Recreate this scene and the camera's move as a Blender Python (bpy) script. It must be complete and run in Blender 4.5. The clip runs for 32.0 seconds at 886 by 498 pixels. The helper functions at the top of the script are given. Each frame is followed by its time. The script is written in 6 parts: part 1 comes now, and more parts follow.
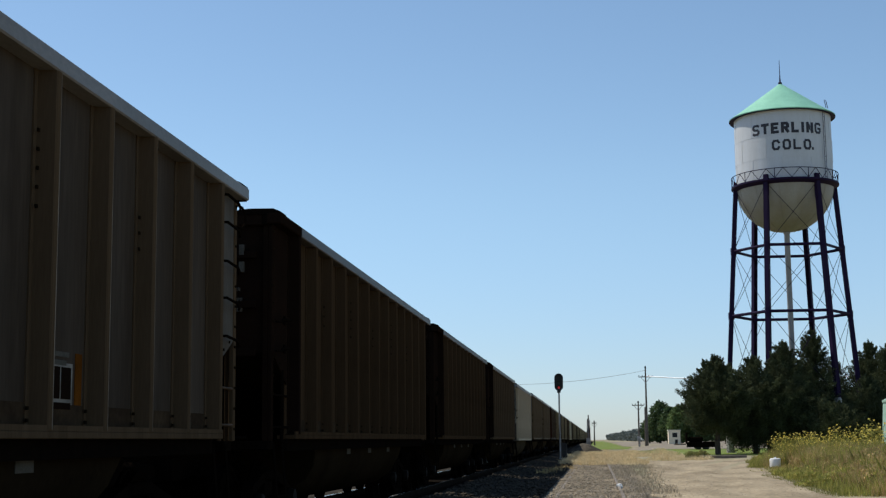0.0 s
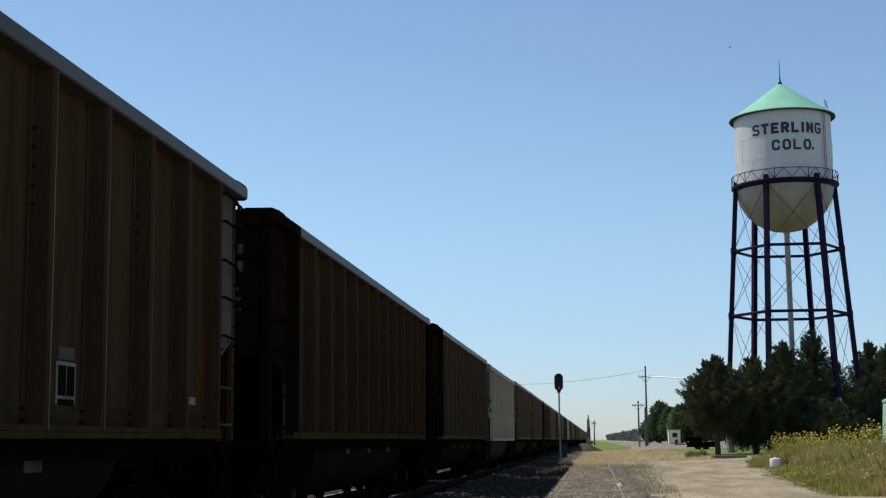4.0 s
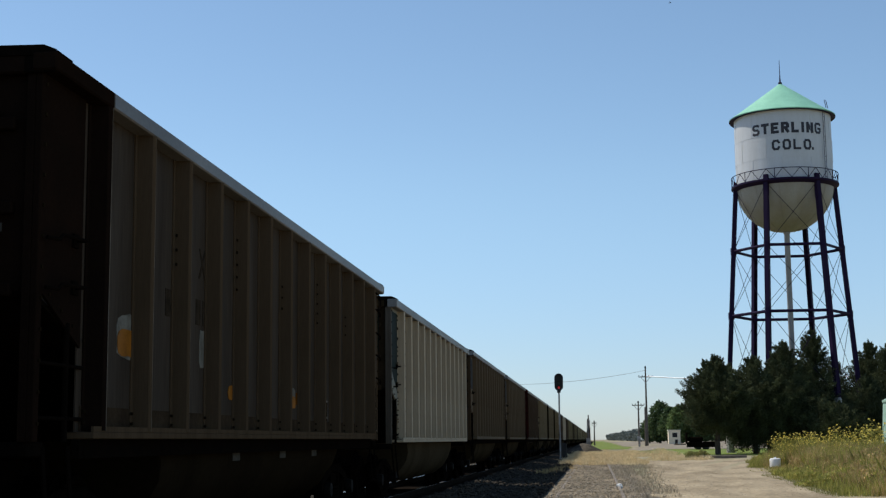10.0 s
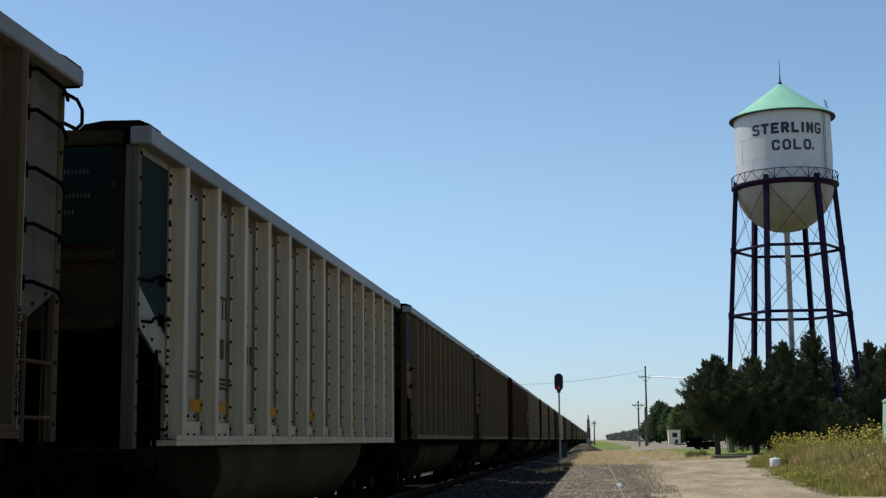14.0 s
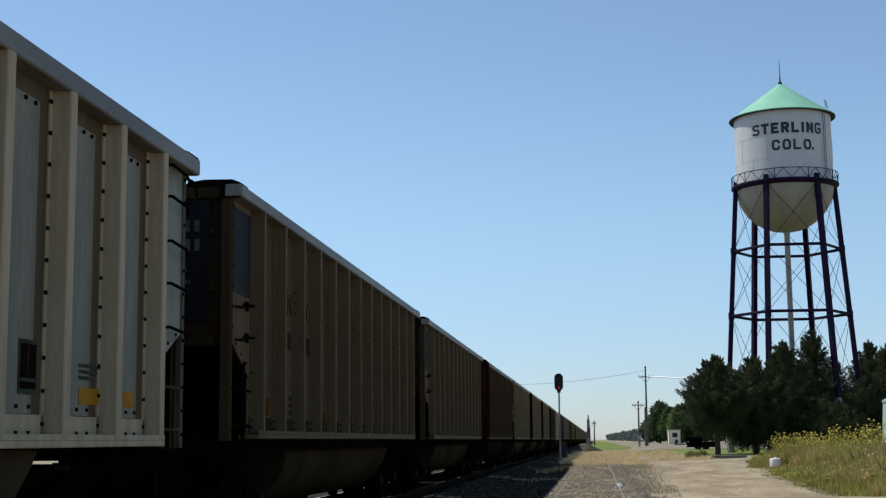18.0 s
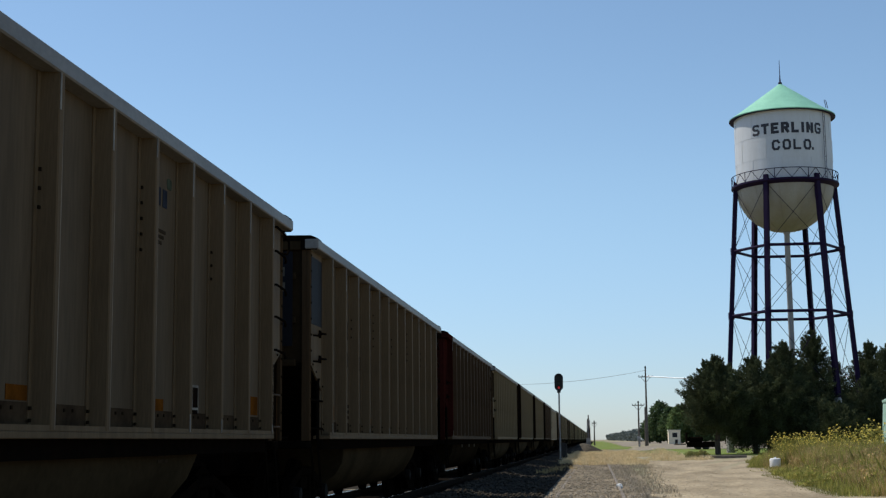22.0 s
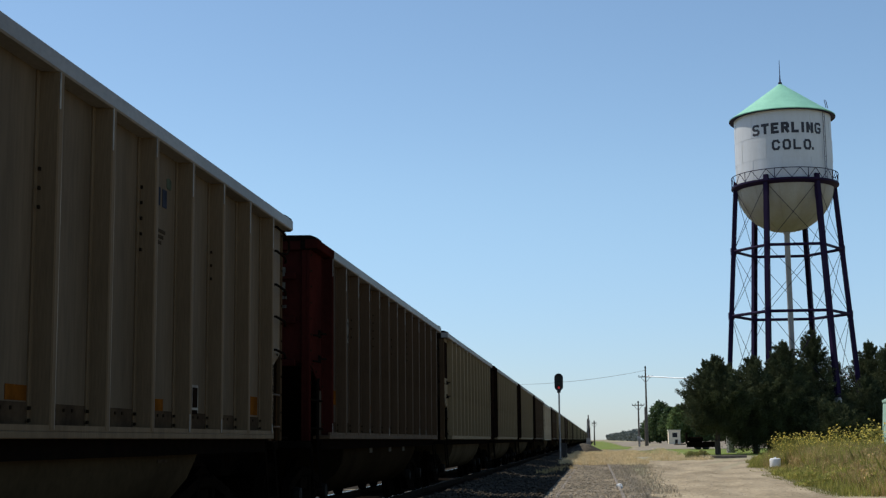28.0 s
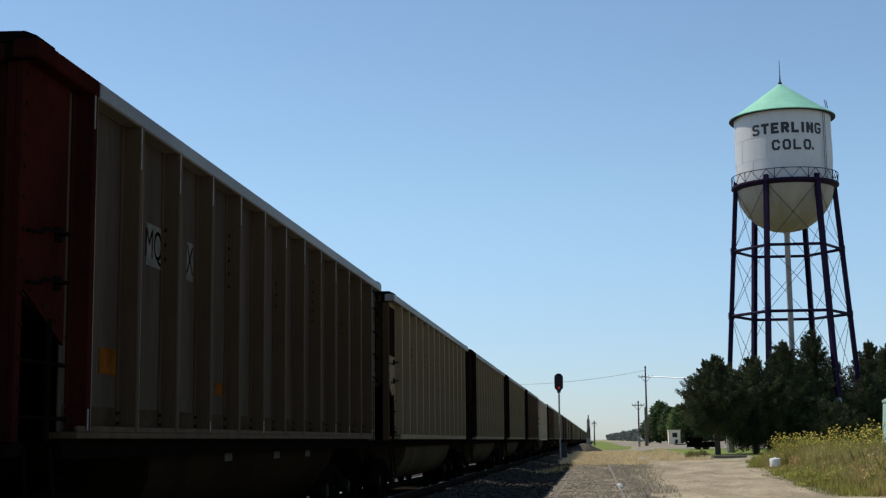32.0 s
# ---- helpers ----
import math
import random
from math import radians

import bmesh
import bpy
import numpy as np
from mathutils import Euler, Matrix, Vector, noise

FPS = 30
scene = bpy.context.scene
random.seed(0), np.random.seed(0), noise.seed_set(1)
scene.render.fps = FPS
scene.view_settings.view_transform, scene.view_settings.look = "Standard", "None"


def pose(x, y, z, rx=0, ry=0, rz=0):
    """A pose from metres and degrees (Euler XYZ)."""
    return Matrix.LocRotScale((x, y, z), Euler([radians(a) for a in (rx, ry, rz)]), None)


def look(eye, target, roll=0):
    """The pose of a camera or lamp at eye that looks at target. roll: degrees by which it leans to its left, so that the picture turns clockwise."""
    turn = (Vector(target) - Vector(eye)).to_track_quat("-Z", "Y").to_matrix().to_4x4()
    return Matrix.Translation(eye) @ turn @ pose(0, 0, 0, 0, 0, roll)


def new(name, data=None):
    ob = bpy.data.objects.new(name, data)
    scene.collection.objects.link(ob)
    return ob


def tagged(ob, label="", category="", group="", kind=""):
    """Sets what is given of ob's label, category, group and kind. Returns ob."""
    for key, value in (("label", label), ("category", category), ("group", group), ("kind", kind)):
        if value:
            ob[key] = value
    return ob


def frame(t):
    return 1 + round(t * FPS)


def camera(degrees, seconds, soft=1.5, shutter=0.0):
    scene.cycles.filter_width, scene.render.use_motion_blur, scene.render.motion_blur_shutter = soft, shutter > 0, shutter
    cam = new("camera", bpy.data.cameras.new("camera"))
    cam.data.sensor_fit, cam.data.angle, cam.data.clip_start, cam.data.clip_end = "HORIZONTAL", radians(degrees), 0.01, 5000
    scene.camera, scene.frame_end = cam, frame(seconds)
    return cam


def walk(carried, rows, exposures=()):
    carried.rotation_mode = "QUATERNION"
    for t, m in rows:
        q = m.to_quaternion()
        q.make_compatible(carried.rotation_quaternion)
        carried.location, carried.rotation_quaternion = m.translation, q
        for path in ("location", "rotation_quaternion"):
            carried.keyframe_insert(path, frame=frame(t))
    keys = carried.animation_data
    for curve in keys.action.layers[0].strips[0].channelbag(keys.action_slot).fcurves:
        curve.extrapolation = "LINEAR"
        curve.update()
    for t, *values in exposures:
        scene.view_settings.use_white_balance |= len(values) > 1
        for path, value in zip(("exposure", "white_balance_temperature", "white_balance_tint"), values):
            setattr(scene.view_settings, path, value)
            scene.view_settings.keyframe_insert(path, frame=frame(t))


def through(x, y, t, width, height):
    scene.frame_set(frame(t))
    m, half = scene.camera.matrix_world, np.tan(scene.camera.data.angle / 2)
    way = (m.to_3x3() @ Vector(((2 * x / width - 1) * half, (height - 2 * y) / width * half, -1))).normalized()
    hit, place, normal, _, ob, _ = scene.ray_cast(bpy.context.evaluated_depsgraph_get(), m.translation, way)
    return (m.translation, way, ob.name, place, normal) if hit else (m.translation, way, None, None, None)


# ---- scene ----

# camera on a tripod beside the line, never moving
EYE = Vector((0.0, 0.0, 1.28))


def tripod():
    yaw, pitch, roll = 0.10817, 0.13847, -0.0104
    f = Vector((-math.sin(yaw) * math.cos(pitch), math.cos(yaw) * math.cos(pitch), math.sin(pitch)))
    return look(EYE, EYE + f, math.degrees(roll))


cam = camera(35.675, 32.0, soft=1.3)
walk(cam, [(0.0, tripod()), (32.0, tripod())], exposures=[(0.0, 0.0), (32.0, 0.0)])

# daylight: a high sun over the far side of the train
SUN_EL, SUN_AZ = radians(56.5), radians(22)
TO_SUN = Vector((-math.cos(SUN_EL) * math.cos(SUN_AZ), math.cos(SUN_EL) * math.sin(SUN_AZ), math.sin(SUN_EL)))
world = bpy.data.worlds.new("sky")
scene.world = world
world.use_nodes = True
wn = world.node_tree.nodes
sky = wn.new("ShaderNodeTexSky")
sky.sky_type = "NISHITA"
sky.sun_disc = False
sky.sun_elevation = SUN_EL
sky.sun_rotation = math.atan2(TO_SUN.x, TO_SUN.y)
sky.altitude = 1200
sky.air_density, sky.dust_density, sky.ozone_density = 1.0, 0.6, 1.6
wn["Background"].inputs["Strength"].default_value = 0.141
# summer haze greys the sky towards the horizon
wl = world.node_tree.links
wco, wsep = wn.new("ShaderNodeTexCoord"), wn.new("ShaderNodeSeparateXYZ")
wl.new(wco.outputs["Generated"], wsep.inputs[0])
band = wn.new("ShaderNodeMapRange")
band.interpolation_type = "SMOOTHSTEP"
band.inputs["From Min"].default_value, band.inputs["From Max"].default_value = -0.02, 0.20
wl.new(wsep.outputs["Z"], band.inputs[0])
haze = wn.new("ShaderNodeMix")
haze.data_type = "RGBA"
haze.inputs["A"].default_value, haze.inputs["B"].default_value = (0.60, 0.68, 0.86, 1), (0.945, 1.01, 0.985, 1)
wl.new(band.outputs[0], haze.inputs["Factor"])
tone = wn.new("ShaderNodeMix")
tone.data_type, tone.blend_type = "RGBA", "MULTIPLY"
tone.inputs["Factor"].default_value = 1.0
wl.new(sky.outputs[0], tone.inputs["A"])
wl.new(haze.outputs["Result"], tone.inputs["B"])
wl.new(tone.outputs["Result"], wn["Background"].inputs["Color"])
sun = new("sun", bpy.data.lights.new("sun", "SUN"))
sun.data.energy, sun.data.angle, sun.data.color = 4.0, radians(0.53), (1.0, 0.925, 0.80)
sun.matrix_basis = look(TO_SUN * 60, (0, 0, 0))


# ---- materials ----
def mat(name, color, rough=0.7, metal=0.0, vary=0.25, scale=3.0, bump=0.2, tint=None, fine=60.0, stretch=(1, 1, 1), each=0.0, glow=None, spec=0.5):
    """A surface with large stains, fine grain and relief. tint: the colour of the stains; each: how far pieces differ."""
    m = bpy.data.materials.new(name)
    m.use_nodes = True
    n, l = m.node_tree.nodes, m.node_tree.links
    b = n["Principled BSDF"]
    b.inputs["Roughness"].default_value, b.inputs["Metallic"].default_value = rough, metal
    b.inputs["Specular IOR Level"].default_value = spec
    co = n.new("ShaderNodeTexCoord")
    mp = n.new("ShaderNodeMapping")
    mp.inputs["Scale"].default_value = stretch
    l.new(co.outputs["Object"], mp.inputs["Vector"])
    big = n.new("ShaderNodeTexNoise")
    big.inputs["Scale"].default_value, big.inputs["Detail"].default_value = scale, 6
    small = n.new("ShaderNodeTexNoise")
    small.inputs["Scale"].default_value, small.inputs["Detail"].default_value = fine, 4
    for t in (big, small):
        l.new(mp.outputs[0], t.inputs["Vector"])
    tint = tint or tuple(c * 0.55 for c in color)
    ramp = n.new("ShaderNodeValToRGB")
    ramp.color_ramp.elements[0].position, ramp.color_ramp.elements[1].position = 0.38, 0.68
    ramp.color_ramp.elements[0].color, ramp.color_ramp.elements[1].color = (0, 0, 0, 1), (1, 1, 1, 1)
    l.new(big.outputs["Fac"], ramp.inputs[0])
    fac = n.new("ShaderNodeMath")
    fac.operation = "MULTIPLY"
    fac.inputs[1].default_value = min(1.0, vary * 2.5)
    l.new(ramp.outputs[0], fac.inputs[0])
    mix = n.new("ShaderNodeMix")
    mix.data_type = "RGBA"
    mix.inputs["A"].default_value, mix.inputs["B"].default_value = (*color, 1), (*tint, 1)
    l.new(fac.outputs[0], mix.inputs["Factor"])
    hsv = n.new("ShaderNodeHueSaturation")
    val = n.new("ShaderNodeMapRange")
    val.inputs["To Min"].default_value, val.inputs["To Max"].default_value = 1 - vary, 1 + vary
    l.new(small.outputs["Fac"], val.inputs[0])
    out = val.outputs[0]
    if each:
        info = n.new("ShaderNodeObjectInfo")
        rnd = n.new("ShaderNodeMapRange")
        rnd.inputs["To Min"].default_value, rnd.inputs["To Max"].default_value = 1 - each, 1 + each
        l.new(info.outputs["Random"], rnd.inputs[0])
        mul = n.new("ShaderNodeMath")
        mul.operation = "MULTIPLY"
        l.new(out, mul.inputs[0])
        l.new(rnd.outputs[0], mul.inputs[1])
        out = mul.outputs[0]
    l.new(out, hsv.inputs["Value"])
    l.new(mix.outputs["Result"], hsv.inputs["Color"])
    l.new(hsv.outputs[0], b.inputs["Base Color"])
    if bump:
        bp = n.new("ShaderNodeBump")
        bp.inputs["Strength"].default_value, bp.inputs["Distance"].default_value = bump, 0.02
        l.new(small.outputs["Fac"], bp.inputs["Height"])
        l.new(bp.outputs[0], b.inputs["Normal"])
    if glow:
        b.inputs["Emission Color"].default_value, b.inputs["Emission Strength"].default_value = (*glow[:3], 1), glow[3]
    return m


def leafy(name, a, b, rough=0.7, through=0.25, patch=0.0):
    """Leaves: each clump a shade of its own between two greens, a little light passing through."""
    m = bpy.data.materials.new(name)
    m.use_nodes = True
    n, l = m.node_tree.nodes, m.node_tree.links
    p = n["Principled BSDF"]
    p.inputs["Roughness"].default_value = rough
    p.inputs["Specular IOR Level"].default_value = 0.1
    g = n.new("ShaderNodeNewGeometry")
    mix = n.new("ShaderNodeMix")
    mix.data_type = "RGBA"
    mix.inputs["A"].default_value, mix.inputs["B"].default_value = (*a, 1), (*b, 1)
    l.new(g.outputs["Random Per Island"], mix.inputs["Factor"])
    col = mix.outputs["Result"]
    if patch:
        # older and younger boughs differ
        co, ns, hs, mr = n.new("ShaderNodeTexCoord"), n.new("ShaderNodeTexNoise"), n.new("ShaderNodeHueSaturation"), n.new("ShaderNodeMapRange")
        ns.inputs["Scale"].default_value, ns.inputs["Detail"].default_value = 0.9, 3
        l.new(co.outputs["Object"], ns.inputs["Vector"])
        mr.inputs["From Min"].default_value, mr.inputs["From Max"].default_value = 0.3, 0.7
        mr.inputs["To Min"].default_value, mr.inputs["To Max"].default_value = 1 - patch, 1 + patch
        l.new(ns.outputs["Fac"], mr.inputs[0])
        l.new(mr.outputs[0], hs.inputs["Value"])
        l.new(col, hs.inputs["Color"])
        col = hs.outputs[0]
    l.new(col, p.inputs["Base Color"])
    tr = n.new("ShaderNodeBsdfTranslucent")
    l.new(col, tr.inputs["Color"])
    add = n.new("ShaderNodeMixShader")
    add.inputs[0].default_value = through
    l.new(p.outputs[0], add.inputs[1])
    l.new(tr.outputs[0], add.inputs[2])
    l.new(add.outputs[0], n["Material Output"].inputs["Surface"])
    return m


UP = (6, 6, 0.5)
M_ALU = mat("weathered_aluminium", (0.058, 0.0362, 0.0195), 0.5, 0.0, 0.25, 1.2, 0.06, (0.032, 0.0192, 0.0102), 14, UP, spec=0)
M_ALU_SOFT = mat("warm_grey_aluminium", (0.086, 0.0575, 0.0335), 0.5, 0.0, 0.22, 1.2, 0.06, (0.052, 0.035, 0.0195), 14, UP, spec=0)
# Belly sheets: side colours darkened, with the shade under the cars painted in.
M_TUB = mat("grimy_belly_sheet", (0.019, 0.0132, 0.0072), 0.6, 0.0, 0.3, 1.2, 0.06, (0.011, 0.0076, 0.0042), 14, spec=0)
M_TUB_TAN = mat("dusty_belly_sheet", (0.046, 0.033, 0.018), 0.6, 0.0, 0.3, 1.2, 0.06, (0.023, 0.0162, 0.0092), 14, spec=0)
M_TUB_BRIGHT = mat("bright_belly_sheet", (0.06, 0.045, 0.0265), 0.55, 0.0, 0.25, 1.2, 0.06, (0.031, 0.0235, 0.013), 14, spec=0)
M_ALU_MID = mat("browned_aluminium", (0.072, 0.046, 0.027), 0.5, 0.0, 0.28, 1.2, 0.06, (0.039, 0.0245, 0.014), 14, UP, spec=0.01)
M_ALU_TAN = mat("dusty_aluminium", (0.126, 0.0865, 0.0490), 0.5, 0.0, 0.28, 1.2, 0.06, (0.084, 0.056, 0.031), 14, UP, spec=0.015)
# Dusty tan lightened to stand in for grazing sheen on the far cars.
M_ALU_PALE = mat("sun_bleached_dusty_aluminium", (0.19, 0.142, 0.079), 0.5, 0.0, 0.25, 1.2, 0.06, (0.122, 0.089, 0.048), 14, UP, spec=0.015)
M_BRIGHT = mat("bright_aluminium", (0.44, 0.35, 0.234), 0.5, 0.0, 0.22, 1.4, 0.05, (0.26, 0.2, 0.127), 14, UP, spec=0.04)
M_BRIGHT_SHEET = mat("bright_aluminium_sheet", (0.225, 0.21, 0.156), 0.42, 0.0, 0.3, 0.8, 0.03, (0.125, 0.113, 0.082), 6, (3, 3, 0.6), spec=0.08)
M_BACKING = mat("browned_backing_sheet", (0.105, 0.0774, 0.0453), 0.5, 0.0, 0.25, 1.2, 0.04, (0.0663, 0.0464, 0.0265), 14, UP, spec=0.03)
# Bay sheets: streaky grime, with the shade between the posts put into the colour.
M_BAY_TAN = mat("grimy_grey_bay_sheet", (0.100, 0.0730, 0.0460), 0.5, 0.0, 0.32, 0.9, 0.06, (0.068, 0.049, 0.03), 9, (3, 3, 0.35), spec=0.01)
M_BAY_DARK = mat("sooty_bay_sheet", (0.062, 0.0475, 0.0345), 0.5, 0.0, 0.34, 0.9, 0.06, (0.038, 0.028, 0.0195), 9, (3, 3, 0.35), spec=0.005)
M_END_BAY = mat("dull_grey_end_sheet", (0.095, 0.079, 0.06), 0.5, 0.0, 0.3, 1.0, 0.05, (0.058, 0.046, 0.033), 12, (3, 3, 0.5), spec=0.01)
M_KICK = mat("rust_brown_lower_strip", (0.034, 0.023, 0.0145), 0.7, 0.0, 0.4, 3, 0.1, (0.060, 0.041, 0.024), 20, spec=0.0)
M_GOLD = mat("golden_reflector", (0.40, 0.178, 0.018), 0.5, 0, 0.3, 6, 0.02, spec=0.03)
M_SCUFF = mat("rubbed_bare_metal", (0.24, 0.215, 0.18), 0.5, 0, 0.4, 5, 0.02, spec=0.03)
M_CHORD = mat("aluminium_top_rail", (0.18, 0.168, 0.1512), 0.42, 0.0, 0.3, 1.2, 0.05, (0.09, 0.0792, 0.066), 30, (1, 0.4, 1), spec=0.15)
M_CHORD_DIRTY = mat("grimy_top_rail", (0.078, 0.070, 0.062), 0.45, 0.0, 0.35, 0.6, 0.05, (0.040, 0.034, 0.028), 30, (1, 0.4, 1), spec=0.15)
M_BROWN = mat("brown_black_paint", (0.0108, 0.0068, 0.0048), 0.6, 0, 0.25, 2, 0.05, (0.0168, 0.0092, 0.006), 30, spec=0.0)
# End sheets without full paint, much darker than the car sides.
M_BROWN_END = mat("grimy_tan_end", (0.036, 0.0235, 0.0125), 0.6, 0, 0.3, 1.5, 0.05, (0.016, 0.0105, 0.006), 20, spec=0.0)
M_RED = mat("oxide_red_paint", (0.038, 0.0085, 0.0066), 0.6, 0, 0.3, 1.3, 0.05, (0.015, 0.0045, 0.0038), 20, (1, 1, 0.6), spec=0.0)
M_BLUE = mat("dark_blue_paint", (0.0085, 0.0095, 0.0135), 0.55, 0, 0.2, 2, 0.05, (0.013, 0.0125, 0.013), 30, spec=0.04)
M_GREEN = mat("dark_green_paint", (0.0048, 0.0135, 0.0105), 0.55, 0, 0.2, 2, 0.05, (0.0065, 0.011, 0.009), 30, spec=0.02)
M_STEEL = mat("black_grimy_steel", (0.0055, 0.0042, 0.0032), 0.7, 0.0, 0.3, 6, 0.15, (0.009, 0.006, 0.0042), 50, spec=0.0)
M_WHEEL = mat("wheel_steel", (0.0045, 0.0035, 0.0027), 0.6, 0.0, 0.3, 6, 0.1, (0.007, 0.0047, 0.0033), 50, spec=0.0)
# Main line rail sides, darkened to include the shade under the train.
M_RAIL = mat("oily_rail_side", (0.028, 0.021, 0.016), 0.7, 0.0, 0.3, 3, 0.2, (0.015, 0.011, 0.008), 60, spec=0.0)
M_OLDRAIL = mat("dull_grey_rail", (0.27, 0.235, 0.195), 0.7, 0.0, 0.4, 2.2, 0.3, (0.12, 0.092, 0.07), 40, spec=0.2)
M_RAILTOP = mat("polished_rail_head", (0.6, 0.6, 0.6), 0.25, 0.9, 0.1, 4, 0.02)
M_TIE = mat("old_timber_tie", (0.16, 0.13, 0.10), 0.9, 0, 0.3, 4, 0.4, (0.08, 0.065, 0.05), 40, (1, 6, 6), 0.25)
# Shaded copy of the timber tie: the train's shadow is in its colour.
M_SHADETIE = mat("oil_black_tie", (0.024, 0.019, 0.015), 0.9, 0, 0.3, 4, 0.4, (0.012, 0.0095, 0.0075), 40, (1, 6, 6), 0.25, spec=0.0)
M_TANK = mat("white_tank_paint", (0.535, 0.55, 0.575), 0.5, 0, 0.12, 0.5, 0.03, (0.42, 0.415, 0.405), 8, (3, 3, 0.4), spec=0.3)
# Stained tank white, darkened further to paint in the bowl's underside shade.
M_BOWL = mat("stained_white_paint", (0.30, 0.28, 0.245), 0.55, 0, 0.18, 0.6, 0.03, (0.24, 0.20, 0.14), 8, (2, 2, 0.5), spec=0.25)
M_ROOF = mat("mint_green_paint", (0.27, 0.57, 0.42), 0.6, 0, 0.2, 0.9, 0.03, (0.20, 0.46, 0.33), 10, spec=0.2)
M_LEG = mat("purple_black_steel", (0.017, 0.0095, 0.036), 0.6, 0.0, 0.25, 1, 0.05, (0.018, 0.0105, 0.028), 12, spec=0.06)
M_RISER = mat("grey_riser_paint", (0.30, 0.29, 0.30), 0.5, 0, 0.15, 1, 0.05)
M_LETTER = mat("black_letter_paint", (0.015, 0.013, 0.02), 0.5, 0, 0.1, 4, 0.0)
M_CONC = mat("pale_concrete", (0.36, 0.34, 0.31), 0.85, 0, 0.2, 3, 0.2)
M_WOOD = mat("grey_pole_timber", (0.12, 0.095, 0.075), 0.85, 0, 0.25, 3, 0.3, None, 30, (8, 8, 0.6))
M_SIGNAL = mat("signal_black", (0.006, 0.006, 0.006), 0.7, 0, 0.1, 6, 0.05)
M_GALV = mat("galvanised_mast", (0.30, 0.30, 0.30), 0.55, 0.2, 0.35, 2.2, 0.05, (0.12, 0.105, 0.09), 9)
M_CASE = mat("dark_grey_cabinet_paint", (0.05, 0.045, 0.04), 0.6, 0, 0.25, 3, 0.05, spec=0.1)
M_LAMP = mat("red_signal_lens", (0.2, 0.006, 0.006), 0.3, 0, 0.02, 4, 0, glow=(1.0, 0.03, 0.03, 0.2))
M_LENS = mat("dark_signal_lens", (0.006, 0.007, 0.007), 0.5, 0, 0.02, 4, 0)
# Main line ballast: the train's shade is painted into the base colour.
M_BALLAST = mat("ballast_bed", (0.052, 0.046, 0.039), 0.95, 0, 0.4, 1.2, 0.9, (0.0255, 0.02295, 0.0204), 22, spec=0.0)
M_OLDBED = mat("weedy_gravel_bed", (0.265, 0.222, 0.163), 0.95, 0, 0.55, 0.9, 1.0, (0.125, 0.103, 0.073), 12, spec=0.0)
# Stones beside it carry the same painted-in shade.
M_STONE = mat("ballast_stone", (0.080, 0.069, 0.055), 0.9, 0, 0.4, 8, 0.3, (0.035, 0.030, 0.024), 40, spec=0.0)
M_GREYSTONE = mat("grey_siding_stone", (0.33, 0.28, 0.212), 0.9, 0, 0.4, 8, 0.3, (0.16, 0.132, 0.096), 40)
M_DIRT = mat("packed_dirt_gravel", (0.38, 0.315, 0.218), 0.95, 0, 0.42, 0.8, 1.0, (0.225, 0.182, 0.122), 9, (1, 0.3, 1), spec=0.05)
M_SPOIL = mat("dark_spoil", (0.11, 0.098, 0.08), 0.95, 0, 0.45, 1.5, 1.0, (0.05, 0.044, 0.036), 10, spec=0.0)
M_GROUND = mat("prairie_soil", (0.30, 0.25, 0.16), 0.95, 0, 0.3, 0.25, 0.6, (0.17, 0.17, 0.075), 9)
M_LAWN = mat("mown_grass", (0.13, 0.19, 0.035), 0.9, 0, 0.35, 0.4, 0.6, (0.19, 0.20, 0.06), 20, spec=0.1)
M_ROAD = mat("pale_asphalt", (0.27, 0.235, 0.185), 0.9, 0, 0.25, 0.3, 0.3, (0.18, 0.155, 0.12), 14, spec=0.05)
M_DRY = leafy("dry_grass_blades", (0.82, 0.67, 0.41), (0.58, 0.47, 0.28), 0.7, 0.5, 0.25)
M_WEED = leafy("weed_leaves", (0.23, 0.26, 0.055), (0.42, 0.37, 0.12), 0.7, 0.5, 0.5)
M_TANWEED = leafy("seeding_weed_stalks", (0.56, 0.40, 0.20), (0.37, 0.29, 0.12), 0.7, 0.5, 0.5)
M_FLOWER = leafy("yellow_flowers", (0.86, 0.64, 0.06), (0.84, 0.72, 0.25), through=0.45)
M_EDGE = leafy("short_green_grass", (0.15, 0.18, 0.052), (0.31, 0.28, 0.11), 0.7, 0.5, 0.45)
M_JUNIPER = leafy("juniper_foliage", (0.041, 0.051, 0.024), (0.076, 0.089, 0.044), 0.8, 0.2, 0.55)
M_BROADLEAF = leafy("broadleaf_foliage", (0.06, 0.095, 0.035), (0.10, 0.14, 0.06), 0.6, 0.25, 0.4)
M_YOUNGLEAF = leafy("young_broadleaf_foliage", (0.10, 0.15, 0.05), (0.16, 0.21, 0.08), 0.6, 0.35, 0.4)
M_BARK = mat("tree_bark", (0.07, 0.052, 0.04), 0.95, 0, 0.3, 3, 0.6, None, 30, (5, 5, 0.8))
# Greyed blue-green leaves: distance haze is mixed into the colour.
M_FARLEAF = leafy("dusty_far_leaves", (0.105, 0.125, 0.12), (0.135, 0.155, 0.145), 0.8, 0.2, 0.3)
M_GREYSTRAW = leafy("bleached_weed_stalks", (0.52, 0.46, 0.35), (0.22, 0.19, 0.14), through=0.4)
M_WHITE = mat("white_plastic", (0.78, 0.78, 0.76), 0.45, 0, 0.08, 5, 0.02)
M_STUCCO = mat("cream_stucco", (0.80, 0.70, 0.52), 0.85, 0, 0.12, 2, 0.2)
M_DARK = mat("dark_glass", (0.02, 0.022, 0.025), 0.15, 0, 0.05, 4, 0)
